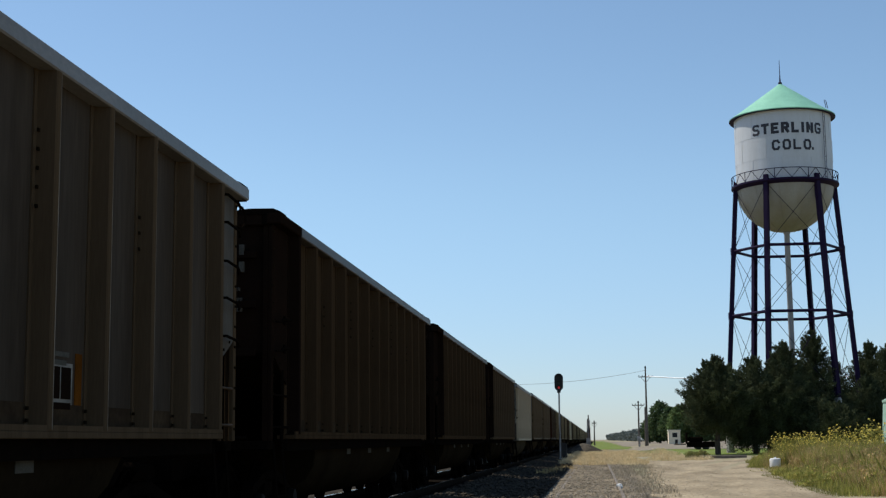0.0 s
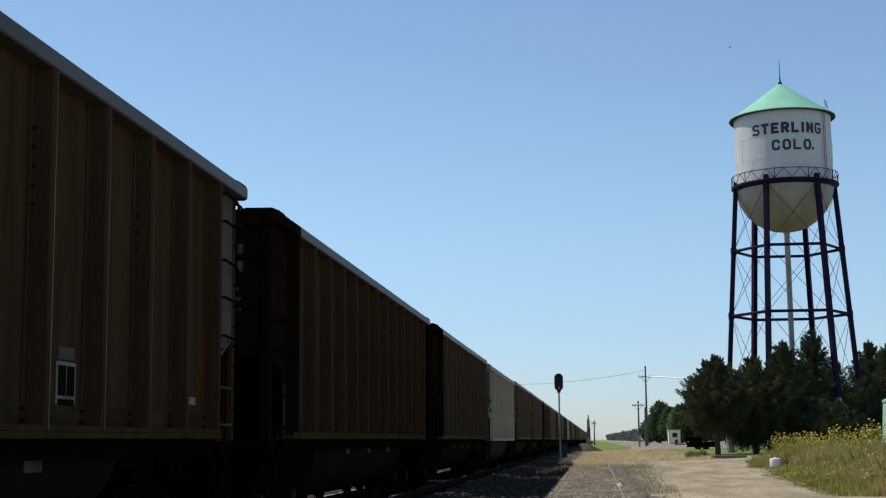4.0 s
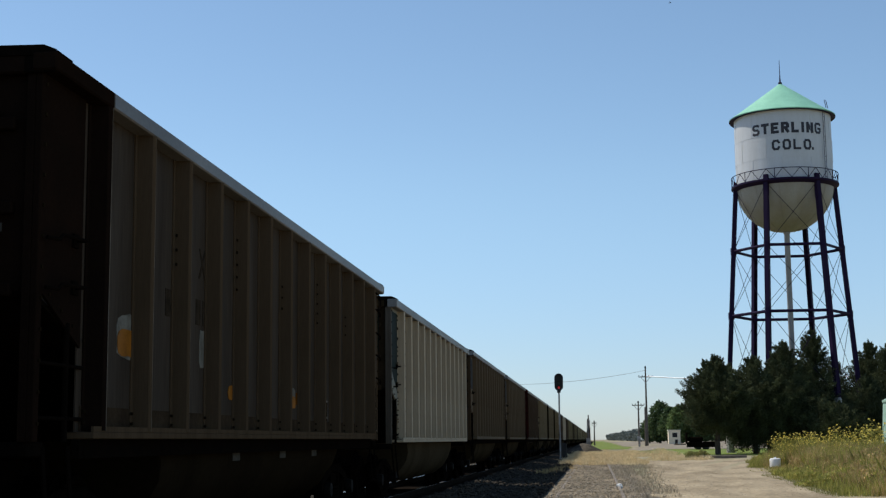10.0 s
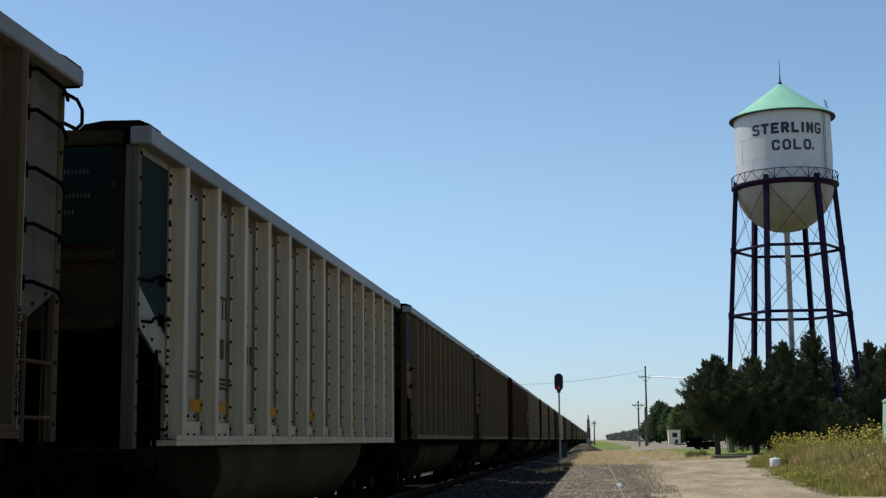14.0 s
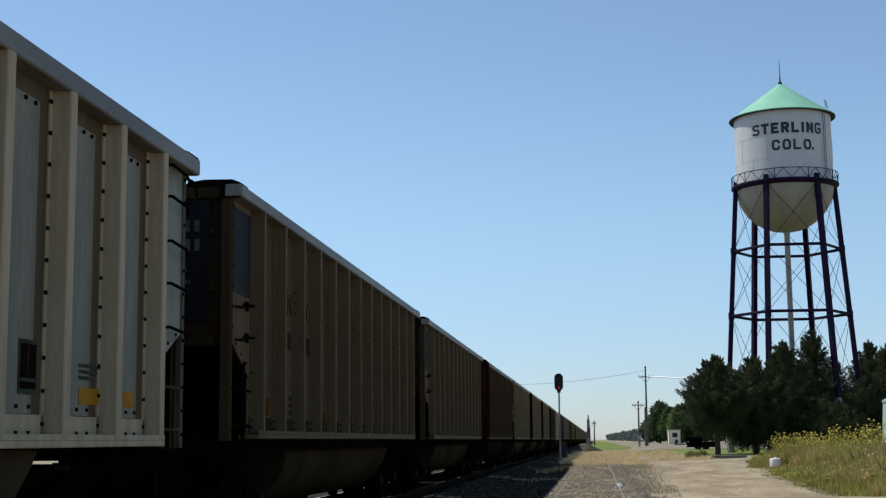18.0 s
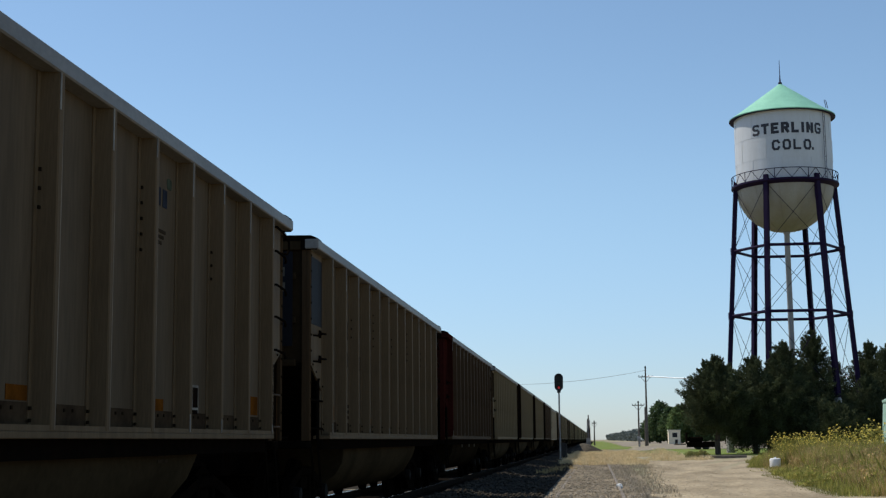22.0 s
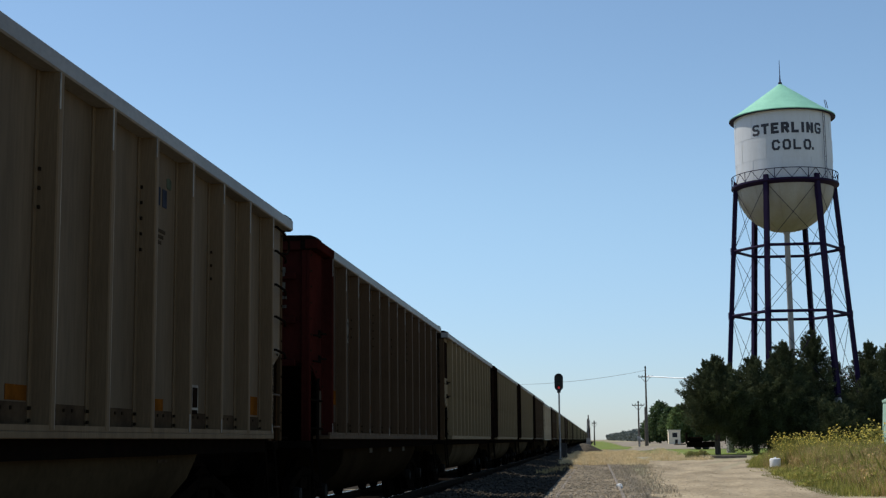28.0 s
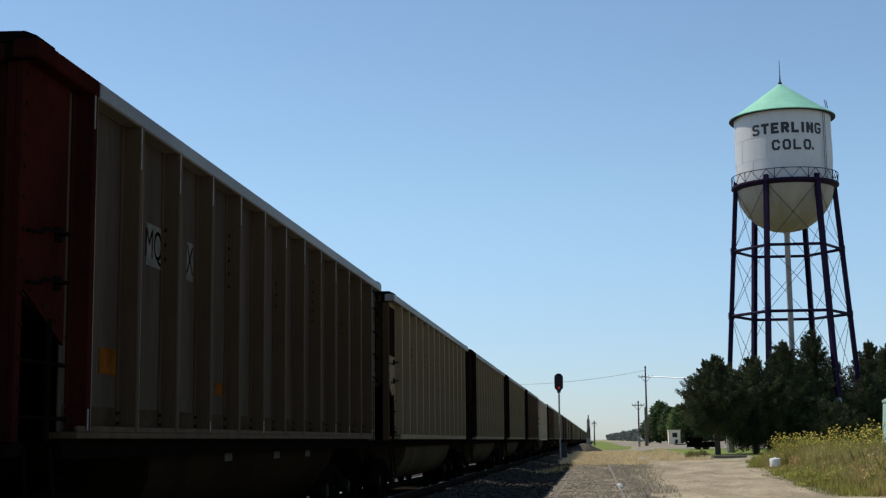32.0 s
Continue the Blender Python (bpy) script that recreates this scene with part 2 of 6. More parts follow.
M_YELLOW = mat("amber_reflector", (0.34, 0.125, 0.016), 0.5, 0, 0.3, 6, 0.02, spec=0.03)
M_AMBER = mat("faded_amber_marker", (0.125, 0.043, 0.007), 0.5, 0, 0.35, 6, 0.02, spec=0.0)
M_GREYPATCH = mat("dull_pale_stencil", (0.095, 0.088, 0.072), 0.5, 0, 0.35, 6, 0.02, spec=0.0)
M_INKGREEN = mat("dark_green_stencil", (0.062, 0.075, 0.052), 0.6, 0, 0.45, 9, 0.02, spec=0.0)
M_PATCH = mat("pale_patch_paint", (0.22, 0.205, 0.165), 0.5, 0, 0.35, 6, 0.02, (0.09, 0.08, 0.06), spec=0.03)
M_INK = mat("dull_stencil_paint", (0.045, 0.033, 0.022), 0.6, 0, 0.45, 9, 0.02, spec=0.0)
# Pale tone that paints the sky's glint along the post edges.
M_GLINT = mat("bare_worn_edge", (0.27, 0.225, 0.175), 0.5, 0.0, 0.5, 1.5, 0.02, (0.075, 0.058, 0.04), 9, (1, 1, 0.5), spec=0)
M_CAP = mat("greasy_bearing_cap", (0.012, 0.010, 0.008), 0.7, 0.0, 0.3, 8, 0.05, (0.006, 0.005, 0.004), 30, spec=0.03)
M_PLATE = mat("greyed_white_plate", (0.135, 0.125, 0.105), 0.5, 0, 0.3, 7, 0.02, spec=0.0)
M_INKBLUE = mat("faded_blue_emblem", (0.030, 0.034, 0.046), 0.6, 0, 0.4, 9, 0.02, spec=0.0)
M_JACK = mat("black_notice_paint", (0.012, 0.011, 0.010), 0.6, 0, 0.3, 9, 0.02, spec=0.0)
M_WIRE = mat("wire", (0.25, 0.25, 0.26), 0.4, 0.6, 0.1, 6, 0)
M_CABLE = mat("bare_aluminium_cable", (0.92, 0.92, 0.92), 0.38, 1.0, 0.04, 6, 0)


# ---- mesh helpers ----
def box(bm, x0, x1, y0, y1, z0, z1, bevel=0.0):
    v = [bm.verts.new((x, y, z)) for z in (z0, z1) for y in (y0, y1) for x in (x0, x1)]
    fs = [bm.faces.new([v[i] for i in q]) for q in ((0, 2, 3, 1), (4, 5, 7, 6), (0, 1, 5, 4), (1, 3, 7, 5), (3, 2, 6, 7), (2, 0, 4, 6))]
    if bevel:
        es = {e for f in fs for e in f.edges}
        bmesh.ops.bevel(bm, geom=list(es), offset=bevel, segments=1, affect="EDGES", clamp_overlap=True)


def rod(bm, a, b, r0, r1=None, sides=8):
    """A straight bar from a to b."""
    a, b = Vector(a), Vector(b)
    r1 = r0 if r1 is None else r1
    q = (b - a).to_track_quat("Z", "Y").to_matrix()
    rings = []
    for p, r in ((a, r0), (b, r1)):
        rings.append([bm.verts.new(p + q @ Vector((r * math.cos(i * math.tau / sides), r * math.sin(i * math.tau / sides), 0))) for i in range(sides)])
    for i in range(sides):
        j = (i + 1) % sides
        bm.faces.new((rings[0][i], rings[0][j], rings[1][j], rings[1][i]))
    bm.faces.new(rings[0][::-1])
    bm.faces.new(rings[1])


def path_rod(bm, pts, r, sides=6):
    for a, b in zip(pts, pts[1:]):
        rod(bm, a, b, r, sides=sides)


def lathe(bm, profile, sides=48, axis="z", closed=False):
    """Turns a profile of (radius, height) round the axis."""
    rings = []
    for r, h in profile:
        ring = []
        for i in range(sides):
            c, s = r * math.cos(i * math.tau / sides), r * math.sin(i * math.tau / sides)
            ring.append(bm.verts.new((c, s, h) if axis == "z" else (h, c, s)))
        rings.append(ring)
    pairs = list(zip(rings, rings[1:])) + ([(rings[-1], rings[0])] if closed else [])
    for a, b in pairs:
        for i in range(sides):
            j = (i + 1) % sides
            bm.faces.new((a[i], a[j], b[j], b[i]))
    if not closed:
        bm.faces.new(rings[0][::-1])
        bm.faces.new(rings[-1])


def prism(bm, outline, y0, y1):
    """An outline of (x, z) drawn out along y."""
    a = [bm.verts.new((x, y0, z)) for x, z in outline]
    b = [bm.verts.new((x, y1, z)) for x, z in outline]
    n = len(outline)
    for i in range(n):
        j = (i + 1) % n
        bm.faces.new((a[i], a[j], b[j], b[i]))
    bm.faces.new(a[::-1])
    bm.faces.new(b)


def mesh_of(name, bm, material, smooth=False):
    bmesh.ops.recalc_face_normals(bm, faces=bm.faces[:])
    me = bpy.data.meshes.new(name)
    bm.to_mesh(me)
    bm.free()
    me.materials.append(material)
    if smooth:
        for p in me.polygons:
            p.use_smooth = True
        me.set_sharp_from_angle(angle=radians(32))
    return me


def part(name, bm, material, parent=None, label="", smooth=False):
    me = bm if isinstance(bm, bpy.types.Mesh) else mesh_of(name, bm, material, smooth)
    ob = new(name, me)
    if parent:
        ob.parent = parent
    if label:
        ob["label"] = label
    return ob


def thing(name, label, category, group="", m=None, kind=""):
    ob = tagged(new(name), label, category, group, kind)
    if m:
        ob.matrix_basis = m
    return ob


def boxpart(name, dims, material, parent=None, label="", bevel=0.0):
    bm = bmesh.new()
    box(bm, *dims, bevel)
    return part(name, bm, material, parent, label)


def text_part(name, words, size, material, parent, m, depth=0.01, sx=1.0, bold=0.0):
    cu = bpy.data.curves.new(name, "FONT")
    cu.body, cu.size, cu.extrude, cu.align_x, cu.align_y = words, size, depth, "CENTER", "CENTER"
    cu.offset = bold
    tmp = bpy.data.objects.new(name, cu)
    me = bpy.data.meshes.new_from_object(tmp)
    bpy.data.objects.remove(tmp)
    me.transform(m @ Matrix.Diagonal((sx, 1, 1, 1)))
    me.materials.clear()
    me.materials.append(material)
    return part(name, me, material, parent)

# ---- ground ----
RAIL_Z = 0.11          # running surface of the main line
TRACK_X = -5.171       # its centre
SIDE_X, SIDE_Z = -0.18, 0.04   # the disused siding under the tripod


def smooth(a, b, x):
    t = max(0.0, min(1.0, (x - a) / (b - a)))
    return t * t * (3 - 2 * t)


def ground_z(x, y):
    """Height of the natural ground: level by the tracks, rising a little beyond the road, a low bank under the weeds."""
    z = -0.03 + 0.05 * noise.noise(Vector((x * 0.15, y * 0.06, 0)))
    z += 0.42 * smooth(3, 9, x) * smooth(110, 200, y) * (1 - 0.5 * smooth(260, 600, y))
    z += 0.12 * smooth(6, 10, x) * smooth(20, 40, y) * (1 - smooth(80, 110, y))
    if -15.2 < x < -1.25 or -1.25 <= x < 1.45 and y < 111:
        z -= 0.5
    elif x < 5:
        z -= 0.03
    return z


def surface_z(x, y):
    """What stands on the ground rests here: soil, the siding's gravel, or the ballast beside it."""
    if -1.35 < x < 1.5 and y < 112:
        return SIDE_Z - 0.08 - 0.06 * smooth(1.1, 1.75, abs(x))
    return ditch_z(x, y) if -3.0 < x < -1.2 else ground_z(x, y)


def spread(a, b, near, k):
    """Ever wider steps outwards from near."""
    out, x, s = [near], near, 0.5
    while x < b:
        x += s
        s *= k
        out.append(min(x, b))
    x, s = near, 0.5
    while x > a:
        x -= s
        s *= k
        out.insert(0, max(x, a))
    return out


def sheet(name, xs, ys, height, material, edge=None, parent=None):
    """A sheet over a lattice; edge(x, y) tells which cells belong to it."""
    me = bpy.data.meshes.new(name)
    idx, vs, fs = {}, [], []

    def vert(i, j):
        if (i, j) not in idx:
            idx[i, j] = len(vs)
            vs.append((xs[i], ys[j], height(xs[i], ys[j])))
        return idx[i, j]
    for j in range(len(ys) - 1):
        for i in range(len(xs) - 1):
            if edge is None or edge((xs[i] + xs[i + 1]) / 2, (ys[j] + ys[j + 1]) / 2):
                fs.append((vert(i, j), vert(i + 1, j), vert(i + 1, j + 1), vert(i, j + 1)))
    me.from_pydata(vs, [], fs)
    me.materials.append(material)
    for p in me.polygons:
        p.use_smooth = True
    ob = new(name, me)
    ob.parent = parent
    return ob


def steps(a, b, n):
    return [a + (b - a) * i / n for i in range(n + 1)]


gx = sorted(set(spread(-2500, 2500, -2.4, 1.1)) | set(steps(-8, 14, 55)))
gy = sorted(set(spread(-1500, 3500, 30, 1.06)) | set(steps(0, 120, 120)))
tagged(sheet("ground", gx, gy, ground_z, M_GROUND), "dry prairie soil with patchy grass", "ground", kind="structure")


def wob(x, y, s, k):
    return s * noise.noise(Vector((x * k, y * k, 7.3)))


def dirt_in(x, y):
    """1 on the track, falling to 0 past its ragged edges."""
    left = 1.3 + 0.031 * max(0.0, y - 31) + wob(0, y, 0.35, 0.5) + wob(x, y, 0.3, 1.7)
    right = (5.1 + 0.06 * (y - 32)) if y < 62 else 6.9 + 0.09 * (y - 62)
    right += wob(3, y, 0.5, 0.3)
    top = 84 + wob(x, 0, 5, 0.4) - 3.0 * max(0, 4 - x) + wob(x, y, 3, 0.6)
    return smooth(left - 0.25, left + 0.25, x) * (1 - smooth(right, right + 0.6, x)) * (1 - smooth(top - 2, top + 1, y))


def dirt_z(x, y):
    """The track's surface: two worn ruts and a crown."""
    rut = sum(math.exp(-((x - c - 0.0021 * max(0.0, y - 30) ** 2) / 0.3) ** 2) for c in (1.9, 3.5))
    return ground_z(max(x, 1.5), y) + (0.05 if x < 5 else 0.02) - 0.035 * rut + 0.025 * noise.noise(Vector((x * 2.2, y * 0.8, 2))) - 0.16 * (1 - dirt_in(x, y))


tagged(sheet("dirt_track", steps(1, 11, 80), steps(-12, 92, 300), dirt_z, M_DIRT),
       "packed pale dirt and gravel track with wheel ruts", "dirt road", kind="structure")
tagged(sheet("lawn", steps(4, 40, 60), steps(84, 149, 75), lambda x, y: ground_z(x, y) + 0.02, M_LAWN,
             lambda x, y: y > 106 + wob(x, 0, 6, 0.3) - 0.5 * (x - 9) + 4.2 * max(0.0, 9 - x)), "mown green grass under the junipers", "grass", kind="structure")
tagged(sheet("verge_grass", steps(-2.0, 8, 40), steps(180, 900, 90), lambda x, y: ground_z(x, y) + 0.03, M_LAWN,
             lambda x, y: x < 4.6 + wob(0, y, 0.6, 0.1) + wob(x, y, 0.7, 0.3)), "green grass verge beside the line", "grass", kind="structure")
tagged(sheet("road", steps(-60, 90, 120), steps(150, 172, 12), lambda x, y: ground_z(x, y) + 0.025, M_ROAD, lambda x, y: abs(x - TRACK_X) > 1.7),
       "pale worn asphalt road over the crossing", "road", kind="structure")
tagged(sheet("gravel_yard", steps(2, 40, 60), steps(172, 520, 100), lambda x, y: ground_z(x, y) + 0.02, M_ROAD,
             lambda x, y: x > 4.9 + wob(x, y, 0.5, 0.1) and not (5.2 < x < 9.5 and 192 < y < 222)),
       "pale gravel yard beside the highway", "yard", kind="structure")


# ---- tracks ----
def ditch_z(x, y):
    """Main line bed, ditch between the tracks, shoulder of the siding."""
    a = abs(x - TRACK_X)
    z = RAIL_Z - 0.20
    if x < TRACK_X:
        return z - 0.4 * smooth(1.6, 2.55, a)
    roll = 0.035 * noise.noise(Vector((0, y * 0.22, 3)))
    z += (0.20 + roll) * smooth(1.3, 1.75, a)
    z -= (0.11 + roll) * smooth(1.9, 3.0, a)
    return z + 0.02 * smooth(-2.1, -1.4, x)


def bed(name, cx, top, half, toe, y0, y1, n, material, rough, label, dip=0.3, profile=None, left=9.0):
    """A ballast bed with ragged shoulders."""
    # the main bed runs far left: added dark ground seen under the cars
    xs = sorted([cx + s * v for s in (-1, 1) for v in steps(0.04, toe, 34)] + ([cx - toe - 0.5 * i for i in range(1, 14)] if profile else []))
    xs = [x for x in xs if x > cx - left]

    def h(x, y):
        a = abs(x - cx)
        z = profile(x, y) if profile else top - dip * smooth(half, toe, a)
        return z + rough * noise.noise(Vector((x * 4, y * 3, 1))) + rough * noise.noise(Vector((x * 1.1, y * 0.7, 5)))
    return tagged(sheet(name, xs, sorted(set(steps(y0, 110, n)) | set(steps(110, y1, 40))), h, material), label, "ballast", kind="structure")


# the dark main bed also spans the shaded strip up to the siding
bed("main_ballast", TRACK_X, RAIL_Z - 0.20, 1.55, 3.95, -60, 900, 420, M_BALLAST, 0.035, "stone ballast of the main line, its colour darkened for the train's shade", 0.22, ditch_z)
bed("siding_ballast", SIDE_X, SIDE_Z - 0.06, 1.05, 2.7, -20, 112, 330, M_OLDBED, 0.04, "weedy old gravel round the disused siding", 0.10, None, 1.5)


def rail_mesh(length, material):
    out = [(-0.07, 0), (0.07, 0), (0.07, 0.012), (0.012, 0.03), (0.012, 0.12), (0.036, 0.13), (0.036, 0.155), (-0.036, 0.155), (-0.036, 0.13), (-0.012, 0.12), (-0.012, 0.03), (-0.07, 0.012)]
    bm = bmesh.new()
    prism(bm, out, 0, length)
    me = mesh_of("rail", bm, material)
    return me


def head_mesh(length):
    bm = bmesh.new()
    box(bm, -0.034, 0.034, 0, length, 0.155, 0.159)
    return mesh_of("running_surface", bm, M_RAILTOP)


tie_bm = bmesh.new()
box(tie_bm, -1.28, 1.28, -0.115, 0.115, -0.17, 0.0, 0.012)
# main line ties use the shade-darkened copy
SHADETIE = mesh_of("tie", tie_bm.copy(), M_SHADETIE)
TIE = mesh_of("tie", tie_bm, M_TIE)
main_track = thing("main_track", "main line track with polished rails on timber ties", "railway track", kind="structure", m=pose(TRACK_X, 0, RAIL_Z - 0.159))
for s in (-0.7535, 0.7535):
    r = part("rail", rail_mesh(1000, M_RAIL), None, main_track)
    r.location = (s, -60, 0)
    h = part("running_surface", head_mesh(1000), None, r, "bright polished rail head")
for i in range(230):
    t = part("tie", SHADETIE, None, main_track)
    t.location = (random.uniform(-0.03, 0.03), 4 + i * 0.535 + random.uniform(-0.03, 0.03), -0.004)
    t.rotation_euler.z = random.uniform(-0.02, 0.02)
siding = thing("siding_track", "disused siding with dull rusty rails sunk in gravel", "railway track", kind="structure", m=pose(SIDE_X, 0, SIDE_Z - 0.155))
for s in (-0.7535, 0.7535):
    r = part("rail", rail_mesh(102, M_OLDRAIL), None, siding)
    r.location = (s, -20, -0.045 if s < 0 else -0.01)
for i in range(130):
    t = part("tie", TIE, None, siding)
    t.location = (random.uniform(-0.06, 0.06), 12 + i * 0.56 + random.uniform(-0.05, 0.05), 0.055 + random.uniform(-0.02, 0.012))
    t.rotation_euler.z = random.uniform(-0.04, 0.04)


def stones(name, n, region, size, material, label):
    """Loose stones strewn on the ground, joined."""
    rnd = random.Random(3)
    vs, fs = [], []
    for _ in range(n):
        x, y, z = region(rnd)
        s = rnd.uniform(*size)
        b = len(vs)
        for d in ((1, 0, 0), (0, 1, 0), (-1, 0, 0), (0, -1, 0), (0.3, 0.2, 0.9), (0, 0, -1)):
            vs.append((x + s * d[0] * rnd.uniform(0.6, 1.3), y + s * d[1] * rnd.uniform(0.6, 1.3), z + s * d[2] * rnd.uniform(0.4, 0.9)))
        for q in ((0, 1, 4), (1, 2, 4), (2, 3, 4), (3, 0, 4), (1, 0, 5), (2, 1, 5), (3, 2, 5), (0, 3, 5)):
            fs.append((b + q[0], b + q[1], b + q[2]))
    me = bpy.data.meshes.new(name)
    me.from_pydata(vs, [], fs)
    me.materials.append(material)
    return tagged(new(name, me), label, "stones", kind="stuff")


def on_main(r):
    a = r.uniform(0.9, 3.9)
    x, y = TRACK_X + a, 22 + 75 * r.random() ** 1.6
    return x, y, ditch_z(x, y) + r.uniform(-0.01, 0.045)


def on_siding(r):
    y = 22 + 62 * r.random() ** 1.5
    x = r.uniform(-1.75, 1.55 + 0.031 * max(0.0, y - 31))
    return x, y, SIDE_Z - 0.07 - 0.1 * smooth(1.0, 1.75, abs(x)) + r.uniform(-0.02, 0.035)


def on_dirt(r):
    x, y = r.uniform(1.4, 5.2), 26 + 50 * r.random()
    return x, y, dirt_z(x, y)


def on_verge(r):
    x, y = 1.3 + 2.2 * r.random() ** 1.8, 26 + 52 * r.random()
    return x, y, dirt_z(max(x, 1.7), y)


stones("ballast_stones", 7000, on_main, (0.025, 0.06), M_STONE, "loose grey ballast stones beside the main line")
stones("siding_stones", 17000, on_siding, (0.012, 0.045), M_GREYSTONE, "grey stones scattered over the siding")
stones("gravel_bits", 3500, on_dirt, (0.008, 0.02), M_DIRT, "small stones on the dirt track")
stones("dark_gravel_bits", 1500, on_verge, (0.008, 0.022), M_GREYSTONE, "grey stones strewn from the siding over the dirt")

rock = bmesh.new()
bmesh.ops.create_icosphere(rock, subdivisions=2, radius=0.1)
for v in rock.verts:
    v.co *= 1 + 0.35 * noise.noise(v.co * 14)
    v.co.z *= 0.75
white_rock = tagged(part("white_rock", rock, M_WHITE), "small white rock lying by the siding rail", "rock")
white_rock.location = (0.60, 37.6, SIDE_Z - 0.01)

# ---- coal cars ----
CAR_PITCH = 16.18      # over the couplers
HALF = 7.34            # half the length of the top rail
SIDE, SKIN = 1.60, 1.455
TOP, SILL = 3.825, 1.21
POST_Y = [-6.24 + i * 1.05 for i in range(13)]
STEEL_TOP = TOP - 0.128
MESH = {}


def shared(key, build, material, smooth=False, second=None):
    if key not in MESH:
        bm = bmesh.new()
        build(bm)
        MESH[key] = mesh_of(key[0], bm, material, smooth)
        if second:
            MESH[key].materials.append(second)
    return MESH[key]


def post_build(wide):
    def build(bm):
        a, b = (0.085, 0.066) if wide else (0.075, 0.05)
        z0, z1 = SILL + 0.06, STEEL_TOP
        half = [(SKIN - 0.002, a + 0.05), (SKIN + 0.012, a + 0.05), (SKIN + 0.012, a), (SIDE - 0.012, b), (SIDE - 0.004, b - 0.012)]
        pts = [(x, -y) for x, y in half] + [(SIDE - 0.002, b - 0.036)] + half[-2::-1]
        lo = [bm.verts.new((x, y, z0)) for x, y in pts]
        hi = [bm.verts.new((x, y, z1)) for x, y in pts]
        n = len(pts)
        for i in range(n):
            j = (i + 1) % n
            f = bm.faces.new((lo[i], lo[j], hi[j], hi[i]))
            # the far outer corner gets a pale face, a highlight put in as colour
            f.material_index = 1 if i == 5 and not wide else 0
        bm.faces.new(lo[::-1])
        bm.faces.new(hi)
    return build


def bay_build(bm):
    """The end bay's sheet, its lower edge cut on the slope of the floor."""
    y0, y1 = POST_Y[-1] + 0.1, HALF - 0.1
    quad = [(y0, 1.86), (y1, 2.22), (y1, STEEL_TOP), (y0, STEEL_TOP)]
    a = [bm.verts.new((SKIN, y, z)) for y, z in quad]
    b = [bm.verts.new((SKIN + 0.02, y, z)) for y, z in quad]
    for i in range(4):
        j = (i + 1) % 4
        bm.faces.new((a[i], a[j], b[j], b[i]))
    bm.faces.new(a[::-1])
    bm.faces.new(b)


def bay_panel_build(sloping):
    """The painted field on an end bay: square, or cut along the slope."""
    def build(bm):
        y0, y1 = POST_Y[-1] + 0.12, HALF - 0.17
        low = ((y0, 2.16), (y1, 2.52)) if sloping else ((y0, 2.72), (y1, 2.72))
        quad = [*low, (y1, STEEL_TOP - 0.08), (y0, STEEL_TOP - 0.08)]
        a = [bm.verts.new((SKIN + 0.018, y, z)) for y, z in quad]
        b = [bm.verts.new((SKIN + 0.025, y, z)) for y, z in quad]
        for i in range(4):
            j = (i + 1) % 4
            bm.faces.new((a[i], a[j], b[j], b[i]))
        bm.faces.new(a[::-1])
        bm.faces.new(b)
    return build


def corner_build(bm):
    y0, y1 = HALF - 0.14, HALF - 0.05
    box(bm, SKIN - 0.02, SKIN + 0.03, y0, y1, SILL - 0.02, STEEL_TOP, 0.006)
    box(bm, SKIN - 0.08, SKIN - 0.02, y1 - 0.03, y1, SILL - 0.02, STEEL_TOP, 0.004)


def cap_build(bm):
    """The pressed cap over a top corner."""
    prism(bm, [(0.98, TOP - 0.02), (1.03, TOP + 0.03), (1.2, TOP + 0.055), (1.5, TOP + 0.05), (1.585, TOP + 0.015), (1.585, TOP - 0.02)], HALF - 0.32, HALF - 0.01)
    box(bm, 1.36, 1.585, HALF - 0.05, HALF - 0.012, TOP - 0.14, TOP - 0.02, 0.01)


def slope_build(bm):
    """The sloping floor sheet inside the end."""
    prof = [(HALF - 0.1, 2.2), (4.25, 1.22), (4.25, 1.19), (HALF - 0.1, 2.16)]
    a = [bm.verts.new((-SKIN + 0.01, y, z)) for y, z in prof]
    b = [bm.verts.new((SKIN - 0.01, y, z)) for y, z in prof]
    for i in range(4):
        j = (i + 1) % 4
        bm.faces.new((a[i], a[j], b[j], b[i]))
    bm.faces.new(a[::-1])
    bm.faces.new(b)


def tub_build(bm):
    """The rounded belly slung between the trucks."""
    prof = [(1.36, 1.2), (1.36, 0.98), (1.31, 0.78), (1.19, 0.58), (0.98, 0.42), (0.65, 0.34)]
    prof = prof + [(-x, z) for x, z in reversed(prof)]
    rings = []
    for y, k in ((-4.35, 0.5), (-4.25, 0.85), (-3.95, 1.0), (3.95, 1.0), (4.25, 0.85), (4.35, 0.5)):
        rings.append([bm.verts.new((x, y + (1.2 - z) * (0.5 if y < 0 else -0.5) * 0.9, 1.2 - (1.2 - z) * k)) for x, z in prof])
    for a, b in zip(rings, rings[1:]):
        for i in range(len(prof) - 1):
            bm.faces.new((a[i], a[i + 1], b[i + 1], b[i]))
    bm.faces.new(rings[0])
    bm.faces.new(rings[-1][::-1])


def grab_build(bm):
    """A bent grab iron on its two feet."""
    x = SKIN + 0.02
    path_rod(bm, [(x, 6.62, 0.0), (x + 0.09, 6.62, 0.0), (x + 0.09, 7.05, -0.02), (x + 0.09, 7.12, -0.06), (x + 0.05, 7.24, -0.06)], 0.014)
    box(bm, x - 0.002, x + 0.02, 6.57, 6.67, -0.05, 0.05)


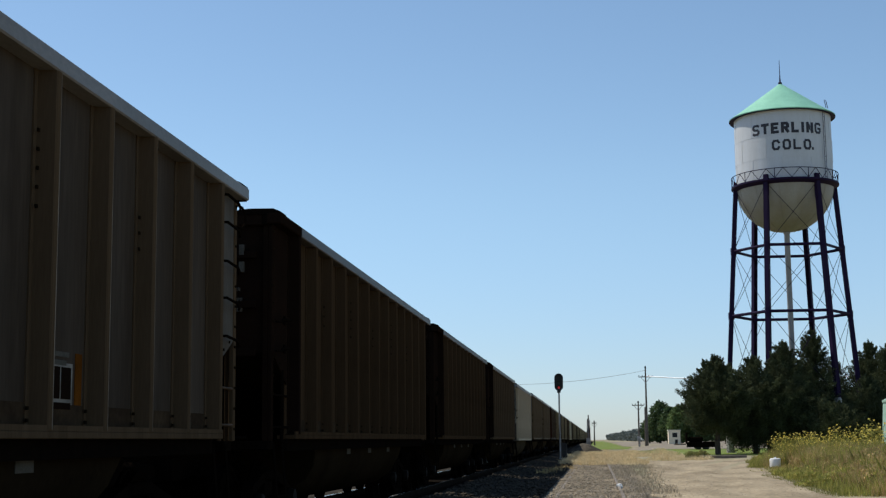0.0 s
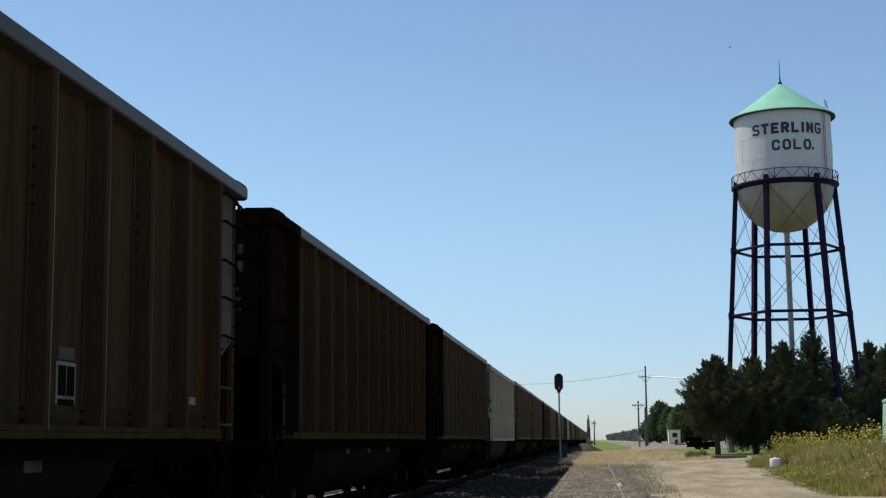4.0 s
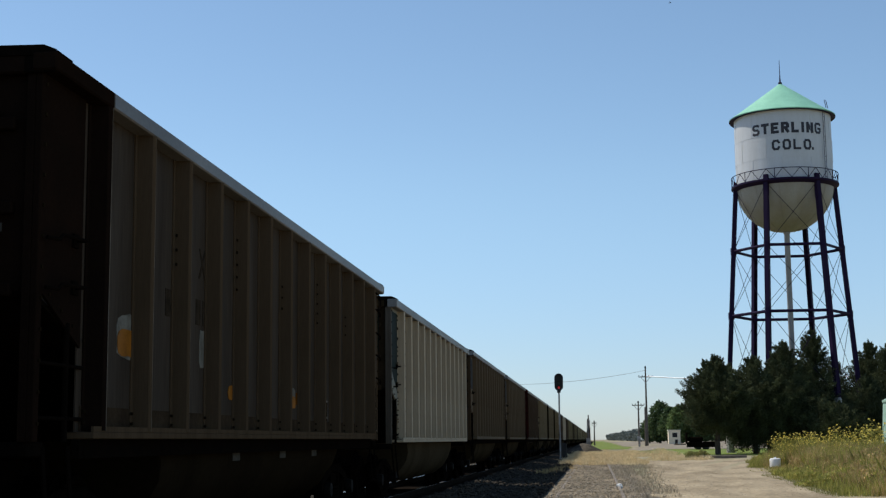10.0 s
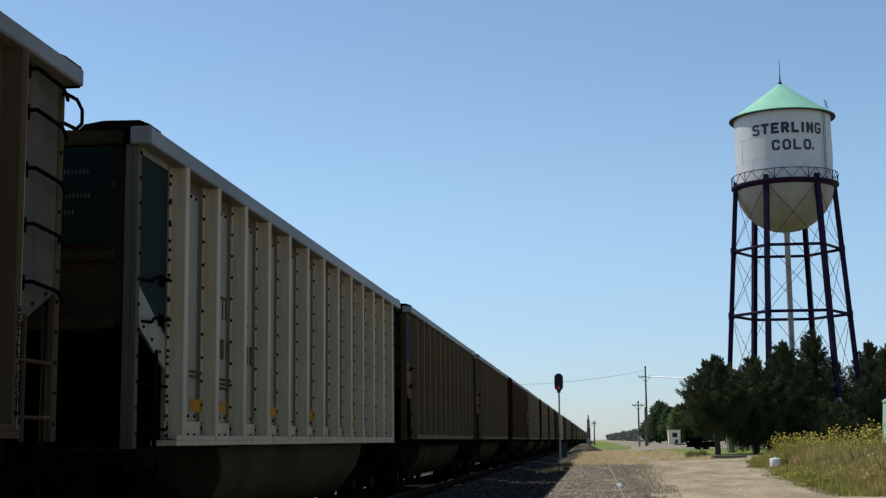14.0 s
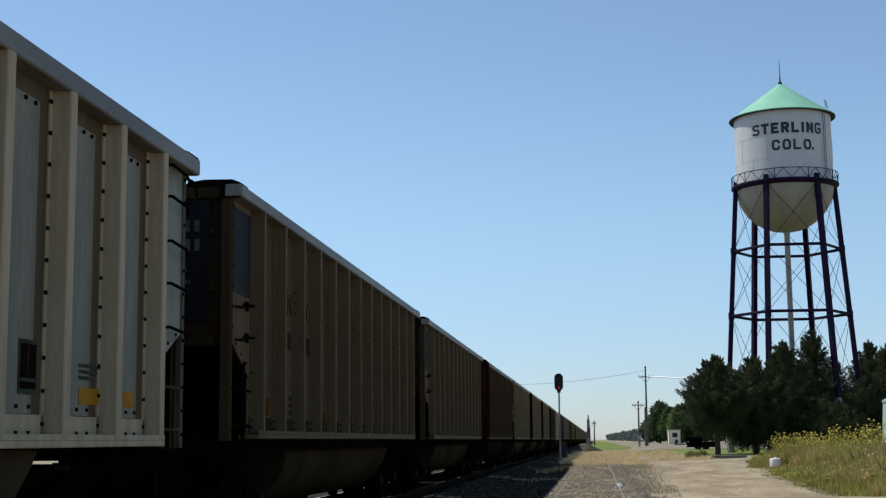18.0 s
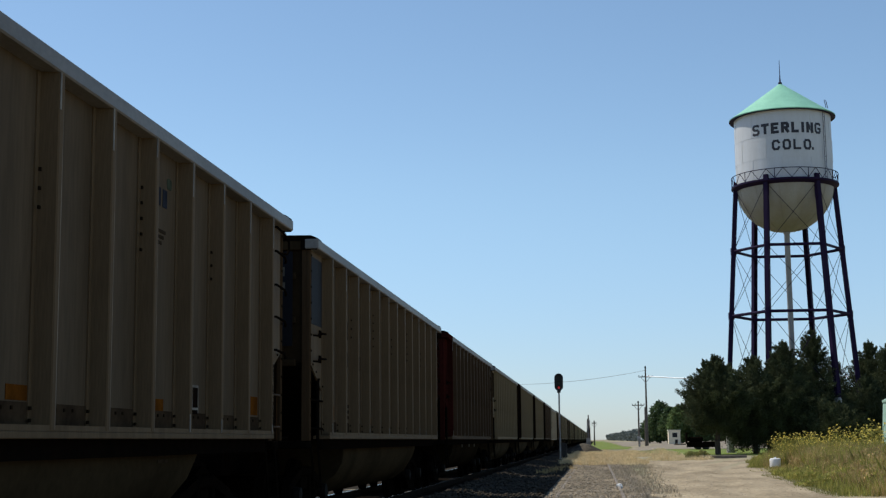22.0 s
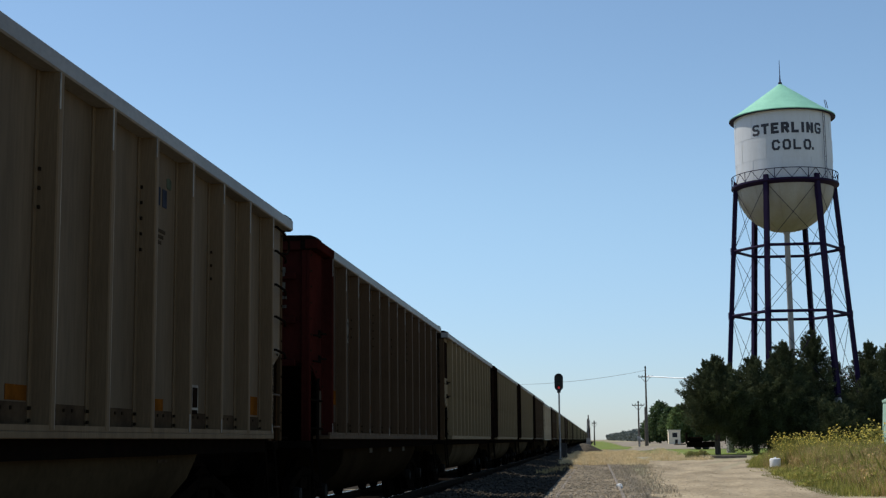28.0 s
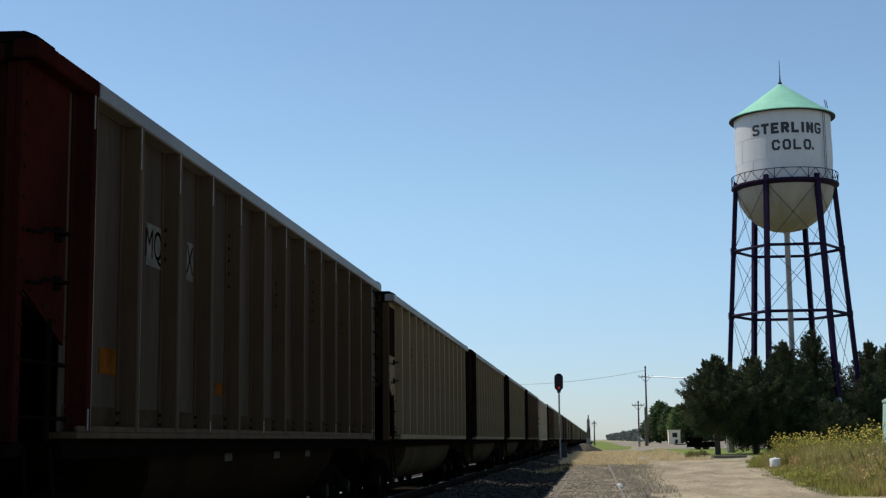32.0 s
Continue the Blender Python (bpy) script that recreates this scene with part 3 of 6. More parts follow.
def loop_build(bm):
    y = HALF - 0.06
    path_rod(bm, [(SKIN, y, 3.66), (SKIN + 0.02, y + 0.26, 3.66), (SKIN + 0.03, y + 0.34, 3.6), (SKIN + 0.03, y + 0.34, 3.5), (SKIN + 0.02, y + 0.26, 3.44), (SKIN, y, 3.44)], 0.014)


def ladder_build(bm):
    """The step ladder in the open lower bay."""
    x = SKIN + 0.02
    rod(bm, (x, 6.72, SILL - 0.02), (x, 6.72, 2.02), 0.022)
    for z in (1.35, 1.72):
        rod(bm, (x, 6.4, z), (x, 7.2, z), 0.014)


def end_build(bm):
    box(bm, -SKIN + 0.015, SKIN - 0.015, HALF - 0.13, HALF - 0.1, 2.16, STEEL_TOP + 0.02)


def rib_build(bm):
    box(bm, -SKIN + 0.16, SKIN - 0.16, HALF - 0.1, HALF - 0.04, 0, 0.09, 0.01)


def coupler_build(bm):
    box(bm, -0.11, 0.11, HALF - 0.2, HALF + 0.5, 0.72, 0.94, 0.02)
    box(bm, -0.17, 0.15, HALF + 0.44, HALF + 0.74, 0.69, 0.97, 0.04)
    rod(bm, (0.06, HALF + 0.62, 0.68), (0.06, HALF + 0.62, 1.0), 0.05)
    path_rod(bm, [(-0.35, HALF + 0.1, 0.85), (-0.36, HALF + 0.4, 0.62), (-0.3, HALF + 0.75, 0.55)], 0.022)


def platform_build(bm):
    box(bm, -1.45, 1.45, HALF - 0.32, HALF - 0.06, SILL - 0.12, SILL - 0.02, 0.01)
    path_rod(bm, [(1.45, HALF - 0.3, SILL - 0.05), (1.5, HALF - 0.3, 0.55), (1.5, HALF - 0.75, 0.55), (1.45, HALF - 0.75, SILL - 0.05)], 0.016)
    rod(bm, (1.2, HALF - 0.02, SILL + 0.02), (-0.2, HALF - 0.02, SILL - 0.04), 0.018)


def wheelset_build(bm):
    for s in (-1, 1):
        prof = [(0.05, 0.66), (0.05, 0.63), (0.37, 0.66), (0.395, 0.645), (0.485, 0.645), (0.485, 0.68), (0.46, 0.69), (0.457, 0.78), (0.39, 0.785), (0.37, 0.76), (0.16, 0.74), (0.12, 0.82), (0.12, 0.86)]
        lathe(bm, [(r, s * h) for r, h in prof], 28, "x")
    lathe(bm, [(0.08, -1.12), (0.08, 1.12)], 16, "x")
    for s in (-1, 1):
        lathe(bm, [(0.085, s * 1.10), (0.085, s * 1.16), (0.05, s * 1.17)], 14, "x")
        for k in range(3):
            a = k * math.tau / 3
            c = Vector((s * 1.175, 0.055 * math.cos(a), 0.055 * math.sin(a)))
            rod(bm, c, c + Vector((s * 0.018, 0, 0)), 0.014, sides=6)


def frame_build(bm):
    """A cast side frame with its window and journal jaws."""
    x0, x1 = 0.94, 1.09
    for s in (-1, 1):
        box(bm, x0, x1, s * 0.76, s * 1.05, 0.42, 0.62, 0.02)
        a = [(s * 0.95, 0.55), (s * 0.95, 0.66), (s * 0.30, 0.82), (s * 0.30, 0.70)]
        b = [(s * 0.80, 0.43), (s * 0.70, 0.50), (s * 0.30, 0.26), (s * 0.30, 0.14)]
        for quad in (a, b):
            lo = [bm.verts.new((x0 + 0.01, y, z)) for y, z in quad]
            hi = [bm.verts.new((x1 - 0.01, y, z)) for y, z in quad]
            for i in range(4):
                j = (i + 1) % 4
                bm.faces.new((lo[i], lo[j], hi[j], hi[i]))
            bm.faces.new(lo[::-1])
            bm.faces.new(hi)
        box(bm, x0 + 0.01, x1 - 0.01, s * 0.24, s * 0.33, 0.2, 0.78, 0.01)
    box(bm, x0, x1, -0.33, 0.33, 0.70, 0.83, 0.02)
    box(bm, x0, x1, -0.33, 0.33, 0.13, 0.22, 0.02)
    for y in (-0.16, 0.0, 0.16):
        lathe_at(bm, (1.015, y), 0.22, 0.5, 0.065)


def lathe_at(bm, xy, z0, z1, r):
    """A coil spring as a stack of rings."""
    n = 6
    for i in range(n):
        z = z0 + (z1 - z0) * i / n
        rod(bm, (xy[0], xy[1], z), (xy[0], xy[1], z + (z1 - z0) / n * 0.55), r, sides=10)


def bolster_build(bm):
    box(bm, -1.06, 1.06, -0.17, 0.17, 0.50, 0.71, 0.03)
    for s in (-1, 1):
        box(bm, -0.9, 0.9, s * 0.36, s * 0.43, 0.36, 0.5, 0.01)


def bolts_build(dense, rows=True):
    def build(bm):
        r = 0.013 if dense else 0.012

        def dot(x, y, z):
            box(bm, x, x + 0.016, y - r, y + r, z - r, z + r)
        for k, y in enumerate(POST_Y):
            if dense:
                for i in range(11):
                    z = SILL + 0.16 + i * 0.222
                    dot(SKIN + 0.01, y - 0.13, z)
                if y < 6:
                    for q in (0.5, 0.66):
                        dot(SKIN + 0.008, y + q, STEEL_TOP - 0.18)
                    for q in (0.3, 0.5, 0.7):
                        dot(SKIN + 0.005, y + q, SILL + 0.27)
                        dot(SKIN + 0.008, y + q, SILL + 0.1)
            else:
                if k in (2, 4, 6, 8, 10):
                    for i in range(3 + (k % 4 == 0) * 2):
                        dot(SKIN + 0.035, y - 0.118, 2.75 + i * 0.13)
                for z in (SILL + 0.12, SILL + 0.2):
                    dot(SKIN + 0.02, y - 0.13, z)
                for i in range(3 if rows else 0):
                    dot(SKIN - 0.002, y + 0.35 + i * 0.16, SILL + 0.2)
        for s in (-1, 1):
            for i in range(12):
                dot(SKIN + 0.026, s * (HALF - 0.11), SILL + 0.1 + i * 0.21)
            for i in range(4):
                dot(SKIN + 0.015, s * (6.4 + i * 0.22), 1.92 + i * 0.09)
            if dense:
                for i in range(14):
                    dot(SKIN + 0.015, s * 6.4, 1.3 + i * 0.17)
    return build


def mirror_y(key, build, material):
    def flipped(bm):
        build(bm)
        bmesh.ops.scale(bm, vec=(1, -1, 1), verts=bm.verts[:])
    return shared((key[0], "flip") + key[1:], flipped, material)


def turned(ob):
    ob.rotation_euler.z = math.pi
    return ob


def coal_car(name, label, skin, paint, dense=False, painted_end=True, plain=False):
    """A long coal gondola; its -y end leads. paint: the colour of the leading end."""
    car = thing(name, label, "coal car", "cars of the coal train")
    deep = 0.15 if dense else 0.128
    chord = M_CHORD_DIRTY if skin is M_ALU else M_CHORD
    # most skins get a darker bay sheet that carries the recess shade in its colour
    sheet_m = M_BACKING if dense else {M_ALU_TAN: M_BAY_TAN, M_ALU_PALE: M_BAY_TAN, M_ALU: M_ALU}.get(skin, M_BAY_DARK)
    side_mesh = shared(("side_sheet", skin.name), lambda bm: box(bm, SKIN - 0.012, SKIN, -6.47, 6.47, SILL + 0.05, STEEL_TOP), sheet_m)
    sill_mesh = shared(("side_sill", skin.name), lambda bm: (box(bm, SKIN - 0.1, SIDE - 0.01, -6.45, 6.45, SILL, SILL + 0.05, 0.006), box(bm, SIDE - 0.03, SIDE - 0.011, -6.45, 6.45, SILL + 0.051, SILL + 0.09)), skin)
    # the web is near-black in place of the shade below the sill
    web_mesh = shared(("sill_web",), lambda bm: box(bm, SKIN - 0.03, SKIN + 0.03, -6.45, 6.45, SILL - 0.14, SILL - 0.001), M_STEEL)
    kick_mesh = shared(("kick_strip", dense), lambda bm: box(bm, SKIN - 0.004, SKIN + (0.012 if dense else 0.006), -6.4, 6.4, SILL + 0.06, SILL + (0.22 if dense else 0.24)), M_BRIGHT if dense else M_KICK)
    plate_mesh = shared(("bay_plate",), lambda bm: box(bm, SKIN - 0.002, SKIN + 0.009, 0.12, 0.75, SILL + 0.225, STEEL_TOP - 0.15), M_BRIGHT_SHEET)
    post_mesh = shared(("side_post", skin.name, dense), post_build(dense), skin, second=M_GLINT)
    painted_post = shared(("side_post", paint.name, dense), post_build(dense), paint, second=M_GLINT)
    for s in (0, 1):
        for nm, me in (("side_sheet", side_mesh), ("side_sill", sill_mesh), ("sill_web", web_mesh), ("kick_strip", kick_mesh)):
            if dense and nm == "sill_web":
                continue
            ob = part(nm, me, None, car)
            if s:
                turned(ob)
        if dense:
            for y in POST_Y[:-1]:
                ob = part("bay_plate", plate_mesh, None, car)
                ob.location.y = -y if s else y
                if s:
                    turned(ob)
        for y in POST_Y:
            # paint runs over the first post of a painted end
            at = -y if s else y
            ob = part("side_post", painted_post if painted_end and at < -6 else post_mesh, None, car)
            ob.location.y = at
            if s:
                turned(ob)
        # top rail: bare along the side, painted over the leading bay
        split = -HALF + 1.15 if painted_end else -HALF + 0.02
        for nm, y0, y1, m in (("top_rail", split, HALF, chord), ("top_rail_end", -HALF, split, paint if painted_end else chord)):
            if s:
                me = shared((nm, "left", painted_end, dense, m.name), lambda bm: box(bm, -SIDE, -SKIN + 0.03, y0, y1, TOP - deep, TOP, 0.012), m)
            else:
                me = shared((nm, "right", painted_end, dense, m.name), lambda bm: box(bm, SKIN - 0.03, SIDE, y0, y1, TOP - deep, TOP, 0.012), m)
            part(nm, me, None, car)
    for lead in (1, 0):
        m = paint if lead else skin
        bay = paint if painted_end and lead else (M_BRIGHT_SHEET if dense else skin if skin in (M_ALU_TAN, M_ALU_PALE) else M_END_BAY)
        for left in (0, 1):
            # the leading right bay is the mirror image of the trailing one
            flip = lead != left
            mk = (lambda k, b, mt: mirror_y(k, b, mt)) if flip else shared

            def put(nm, build, mt, lab=""):
                ob = part(nm, mk((nm, mt.name, dense), build, mt), None, car, lab)
                if left:
                    turned(ob)
                return ob
            post_m = M_END_BAY if dense else (M_ALU if not painted_end else m)
            put("end_bay_sheet", bay_build, bay)
            if lead and not painted_end:
                put("bay_panel", bay_panel_build(dense), paint, "painted panel in the end bay")
            put("corner_post", corner_build, post_m)
            put("corner_cap", cap_build, M_STEEL)
            if not plain:
                put("ladder", ladder_build, M_ALU_MID if not lead else M_STEEL)
                if not lead:
                    put("grab_loop", loop_build, M_STEEL)
                for z in ((2.62, 2.28) if lead else (3.64, 3.36, 2.97, 2.6, 2.22)):
                    g = put("grab_iron", grab_build, M_STEEL)
                    g.location.z = z
        mk = mirror_y if lead else shared
        em = m if painted_end else M_BROWN_END
        part("end_sheet", mk(("end_sheet", em.name), end_build, em), None, car)
        for z in (2.16, 2.72, 3.3):
            if not plain:
                part("end_rib", mk(("end_rib", em.name), rib_build, em), None, car).location.z = z
        if lead and not painted_end:
            z0 = 2.86 if dense else 2.42
            part("end_panel", shared(("end_panel", dense, paint.name), lambda bm: box(bm, -SKIN + 0.2, SKIN - 0.2, -HALF + 0.03, -HALF + 0.036, z0, STEEL_TOP - 0.03), paint), None, car, "painted end panel")
        part("end_rail", mk(("end_rail", em.name), lambda bm: box(bm, -SKIN + 0.06, SKIN - 0.06, HALF - 0.16, HALF - 0.02, TOP - 0.14, TOP - 0.01, 0.012), em), None, car)
        # near-black on the slope sheet stands in for the shade under the end
        part("slope_sheet", mk(("slope_sheet",), slope_build, M_STEEL), None, car)
        part("end_platform", mk(("end_platform",), platform_build, M_STEEL), None, car)
        part("coupler", mk(("coupler",), coupler_build, M_STEEL), None, car)
    # each skin has a belly colour darkened for the shade below the sill
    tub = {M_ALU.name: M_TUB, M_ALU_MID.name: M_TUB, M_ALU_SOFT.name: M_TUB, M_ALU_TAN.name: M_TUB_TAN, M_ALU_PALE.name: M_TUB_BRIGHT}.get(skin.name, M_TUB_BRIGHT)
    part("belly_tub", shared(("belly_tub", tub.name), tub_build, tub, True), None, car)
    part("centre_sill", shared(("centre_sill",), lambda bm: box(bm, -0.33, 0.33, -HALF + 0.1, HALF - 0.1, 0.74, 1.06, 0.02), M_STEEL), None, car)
    if not plain:
        for s in (0, 1):
            ob = part("bolts", shared(("bolts", dense, skin is M_ALU_TAN), bolts_build(dense, skin is M_ALU_TAN), M_BROWN if dense else M_TUB), None, car)
            ob["kind"] = "stuff"
            if s:
                turned(ob)
    for y in (-5.55, 5.55):
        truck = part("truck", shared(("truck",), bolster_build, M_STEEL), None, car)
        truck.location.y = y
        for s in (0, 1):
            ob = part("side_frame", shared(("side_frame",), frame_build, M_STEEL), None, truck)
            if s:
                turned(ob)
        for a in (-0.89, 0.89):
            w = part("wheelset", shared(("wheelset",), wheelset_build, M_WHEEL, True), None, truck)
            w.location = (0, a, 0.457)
            if not plain:
                for s in (0, 1):
                    cap = part("bearing_cap", shared(("bearing_cap",), lambda bm: lathe(bm, [(0.115, 1.095), (0.12, 1.12), (0.105, 1.19), (0.05, 1.2)], 18, "x"), M_CAP, True), None, truck)
                    cap.location = (0, a, 0.457)
                    if s:
                        cap.rotation_euler.z = math.pi
    if dense:
        # this builder's body sits a little lower on its trucks
        for o in car.children:
            if not o.name.startswith(("truck", "coupler")):
                o.location.z -= 0.06
    return car


def panel(car, name, y, z, w, h, material, label="", x=None):
    """A plate or stencil on the right side sheet, centred at y and z."""
    x = SKIN if x is None else x
    bm = bmesh.new()
    box(bm, x - 0.001, x + 0.005, y - w / 2, y + w / 2, z - h / 2, z + h / 2)
    return part(name, bm, material, car, label)


def bars(car, name, y, z, w, h, rows, material, x=None, label=""):
    """Lines of stencilled writing as bars."""
    x = SKIN if x is None else x
    bm = bmesh.new()
    for i in range(rows):
        zz = z - i * h * 1.7
        box(bm, x, x + 0.006, y - w / 2, y + w / 2 - (i % 3) * w * 0.15, zz - h / 2, zz + h / 2)
    ob = part(name, bm, material, car, label)
    ob["kind"] = "stuff"
    return ob


def worn_patch(car, name, y, z, w, h, material, label="", lift=0.0):
    """A rubbed, round-cornered patch of paint."""
    bm = bmesh.new()
    rnd = random.Random(int(abs(y * 100)) + 5)
    n = 18
    lo, hi = [], []
    for i in range(n):
        a = i * math.tau / n
        c, s = math.cos(a), math.sin(a)
        k = (abs(c) ** 4 + abs(s) ** 4) ** -0.25 * rnd.uniform(0.92, 1.05)
        lo.append(bm.verts.new((SKIN - 0.001, y + c * k * w / 2, z + s * k * h / 2)))
        hi.append(bm.verts.new((SKIN + 0.004 + lift, y + c * k * w / 2, z + s * k * h / 2)))
    for i in range(n):
        j = (i + 1) % n
        bm.faces.new((lo[i], lo[j], hi[j], hi[i]))
    bm.faces.new(hi)
    bm.faces.new(lo[::-1])
    return part(name, bm, material, car, label)


def frame_plate(car, y, z, w, h, pale, lift=0.0):
    """A consolidated data stencil: a pale frame round dark fields."""
    ob = panel(car, "data_plate", y, z, w, h, pale, "framed data stencil", SKIN + lift)
    bm = bmesh.new()
    for a, b, c, d in ((-0.42, -0.03, -0.2, 0.42), (0.03, 0.42, -0.2, 0.42), (-0.42, 0.42, -0.4, -0.27)):
        box(bm, SKIN + lift + 0.003, SKIN + lift + 0.009, y + a * w, y + b * w, z + c * h, z + d * h)
    part("data_field", bm, M_BROWN, ob)


def lettering(car, words, y, z, size, material, lift=0.0):
    """Stencilled letters on the right side sheet."""
    m = Matrix(((0, 0, 1, SKIN + lift), (1, 0, 0, y), (0, 1, 0, z), (0, 0, 0, 1)))
    return text_part("lettering", words, size, material, car, m, 0.005, 0.8)


def jack_words(car):
    """The jacking notice, written up the last post, with its arrow."""
    up = Matrix(((0, 0, 1, SIDE - 0.004), (0, -1, 0, POST_Y[-1] + 0.005), (1, 0, 0, 1.74), (0, 0, 0, 1)))
    text_part("jacking_notice", "JACK-LIFT HERE", 0.085, M_JACK, car, up, 0.003, 1.0)["kind"] = "stuff"
    bm = bmesh.new()
    box(bm, SIDE - 0.005, SIDE - 0.0005, POST_Y[-1] - 0.008, POST_Y[-1] + 0.012, 1.36, 1.46)
    quad = [(POST_Y[-1] - 0.03, 1.38), (POST_Y[-1] + 0.034, 1.38), (POST_Y[-1] + 0.002, 1.33)]
    lo = [bm.verts.new((SIDE - 0.005, y, z)) for y, z in quad]
    hi = [bm.verts.new((SIDE + 0.0005, y, z)) for y, z in quad]
    for i in range(3):
        bm.faces.new((lo[i], lo[(i + 1) % 3], hi[(i + 1) % 3], hi[i]))
    bm.faces.new(lo[::-1])
    bm.faces.new(hi)
    part("jacking_arrow", bm, M_JACK, car)


def end_words(car, lines, material):
    """Lines of small capitals on the leading end, under the mark."""
    for k, words in enumerate(lines):
        m = Matrix(((1, 0, 0, 0.92), (0, 0, -1, -HALF + 0.028), (0, 1, 0, 2.98 - 0.12 * k), (0, 0, 0, 1)))
        text_part("end_words", words, 0.085, material, car, m, 0.006, 1.2)["kind"] = "stuff"


def end_writing(car, material, rows=5, big=True):
    """Lines of writing on the leading end, as bars."""
    rnd = random.Random(rows)
    for k in range(rows):
        tall = 0.12 if big and k < 2 else 0.04
        z = 3.4 - k * 0.2 if k < 2 else 3.06 - (k - 2) * 0.12
        w = rnd.uniform(0.55, 0.8) if tall > 0.1 else rnd.uniform(0.6, 1.1)
        right = 1.2 if tall > 0.1 else rnd.uniform(0.95, 1.2)
        bm = bmesh.new()
        n = int(w / (tall * 0.8))
        for i in range(n):
            x0 = right - w + i * w / n
            box(bm, x0, x0 + w / n * 0.52, -HALF + 0.028, -HALF + 0.036 + 0.05, z - tall / 2, z + tall / 2)
        part("end_lettering", bm, material, car)


def tub_marks(car, ys, material):
    for y in ys:
        bm = bmesh.new()
        box(bm, 1.358, 1.366, y - 0.15, y + 0.15, 0.985, 1.13)
        part("tub_patch", bm, material, car, "pale square patch")


def scuffs(car):
    """Bare metal rubbed bright at the heads and feet of the posts."""
    rnd = random.Random(9)
    bm = bmesh.new()
    for y in POST_Y:
        a, h = rnd.uniform(0.15, 0.42), rnd.uniform(0.12, 0.3)
        box(bm, SIDE - 0.005, SIDE - 0.001, y - 0.045, y - 0.02, STEEL_TOP - a * 0.9, STEEL_TOP)
        if rnd.random() < 0.5:
            box(bm, SIDE - 0.005, SIDE - 0.001, y - 0.045, y - 0.02, SILL + 0.06, SILL + 0.06 + h * 0.8)
    ob = part("bare_metal_wear", bm, M_SCUFF, car)
    ob["kind"] = "stuff"


# the train, car by car, from the one passing the tripod onwards
FIRST = -2
LOOKS = {
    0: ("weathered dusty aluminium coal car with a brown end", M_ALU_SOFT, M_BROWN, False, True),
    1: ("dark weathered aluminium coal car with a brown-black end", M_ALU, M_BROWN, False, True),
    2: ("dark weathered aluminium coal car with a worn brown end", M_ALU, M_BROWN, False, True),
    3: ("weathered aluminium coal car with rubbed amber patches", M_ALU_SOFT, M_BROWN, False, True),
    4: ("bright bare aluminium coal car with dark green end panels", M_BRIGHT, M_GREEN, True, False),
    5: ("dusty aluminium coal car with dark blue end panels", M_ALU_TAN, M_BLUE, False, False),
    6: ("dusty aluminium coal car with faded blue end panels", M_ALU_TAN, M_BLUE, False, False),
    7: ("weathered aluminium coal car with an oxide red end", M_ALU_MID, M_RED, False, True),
    8: ("dusty aluminium coal car with pale tan sides", M_ALU_PALE, M_BROWN, False, False),
    12: ("bright aluminium coal car far along the train", M_BRIGHT, M_GREEN, True, False),
}
TRAIN = []
pick = random.Random(11)
for i in range(FIRST, 50):
    if i in LOOKS:
        lab, sk, pa, de, pe = LOOKS[i]
    else:
        k = pick.choice((1, 1, 3, 3, 0, 2))
        lab, sk, pa, de, pe = (("weathered dark aluminium coal car with a brown end", M_ALU_MID, M_BROWN, False, True),
                               ("dusty aluminium coal car with blue end panels", M_ALU_PALE, M_BLUE, False, False),
                               ("dusty aluminium coal car with a red end", M_ALU_PALE, M_RED, False, True),
                               ("dusty tan aluminium coal car with a brown end", M_ALU_PALE, M_BROWN, False, True))[k]
    TRAIN.append((i, coal_car("coal_car", lab, sk, pa, de, pe, plain=i > 13 or i < 0)))
CAR = dict(TRAIN)


def train_pos(t):
    """How far the slowing train has rolled after t seconds."""
    u = t / 32.0
    return 132.92 * u - 23.40 * u ** 2 - 3.658 * u ** 3 - 1.697 * u ** 4


NUDGE = {}


def car_pose(i, t):
    return pose(TRACK_X, 14.006 - HALF + i * CAR_PITCH - train_pos(t) + NUDGE.get(i, 0.0), RAIL_Z)

# ---- water tower ----
TOWER = Vector((17.1, 122.0, 0.0))
VIEW = math.atan2(17.1, 122.0)


def tower_dir(deg):
    """A direction from the tower's axis: 0 across the view to the east, 90 towards the line."""
    a = radians(deg)
    return Vector((math.cos(a) * math.cos(VIEW) - math.sin(a) * math.sin(VIEW), -math.sin(a) * math.cos(VIEW) - math.cos(a) * math.sin(VIEW), 0))


CUT = 0.22
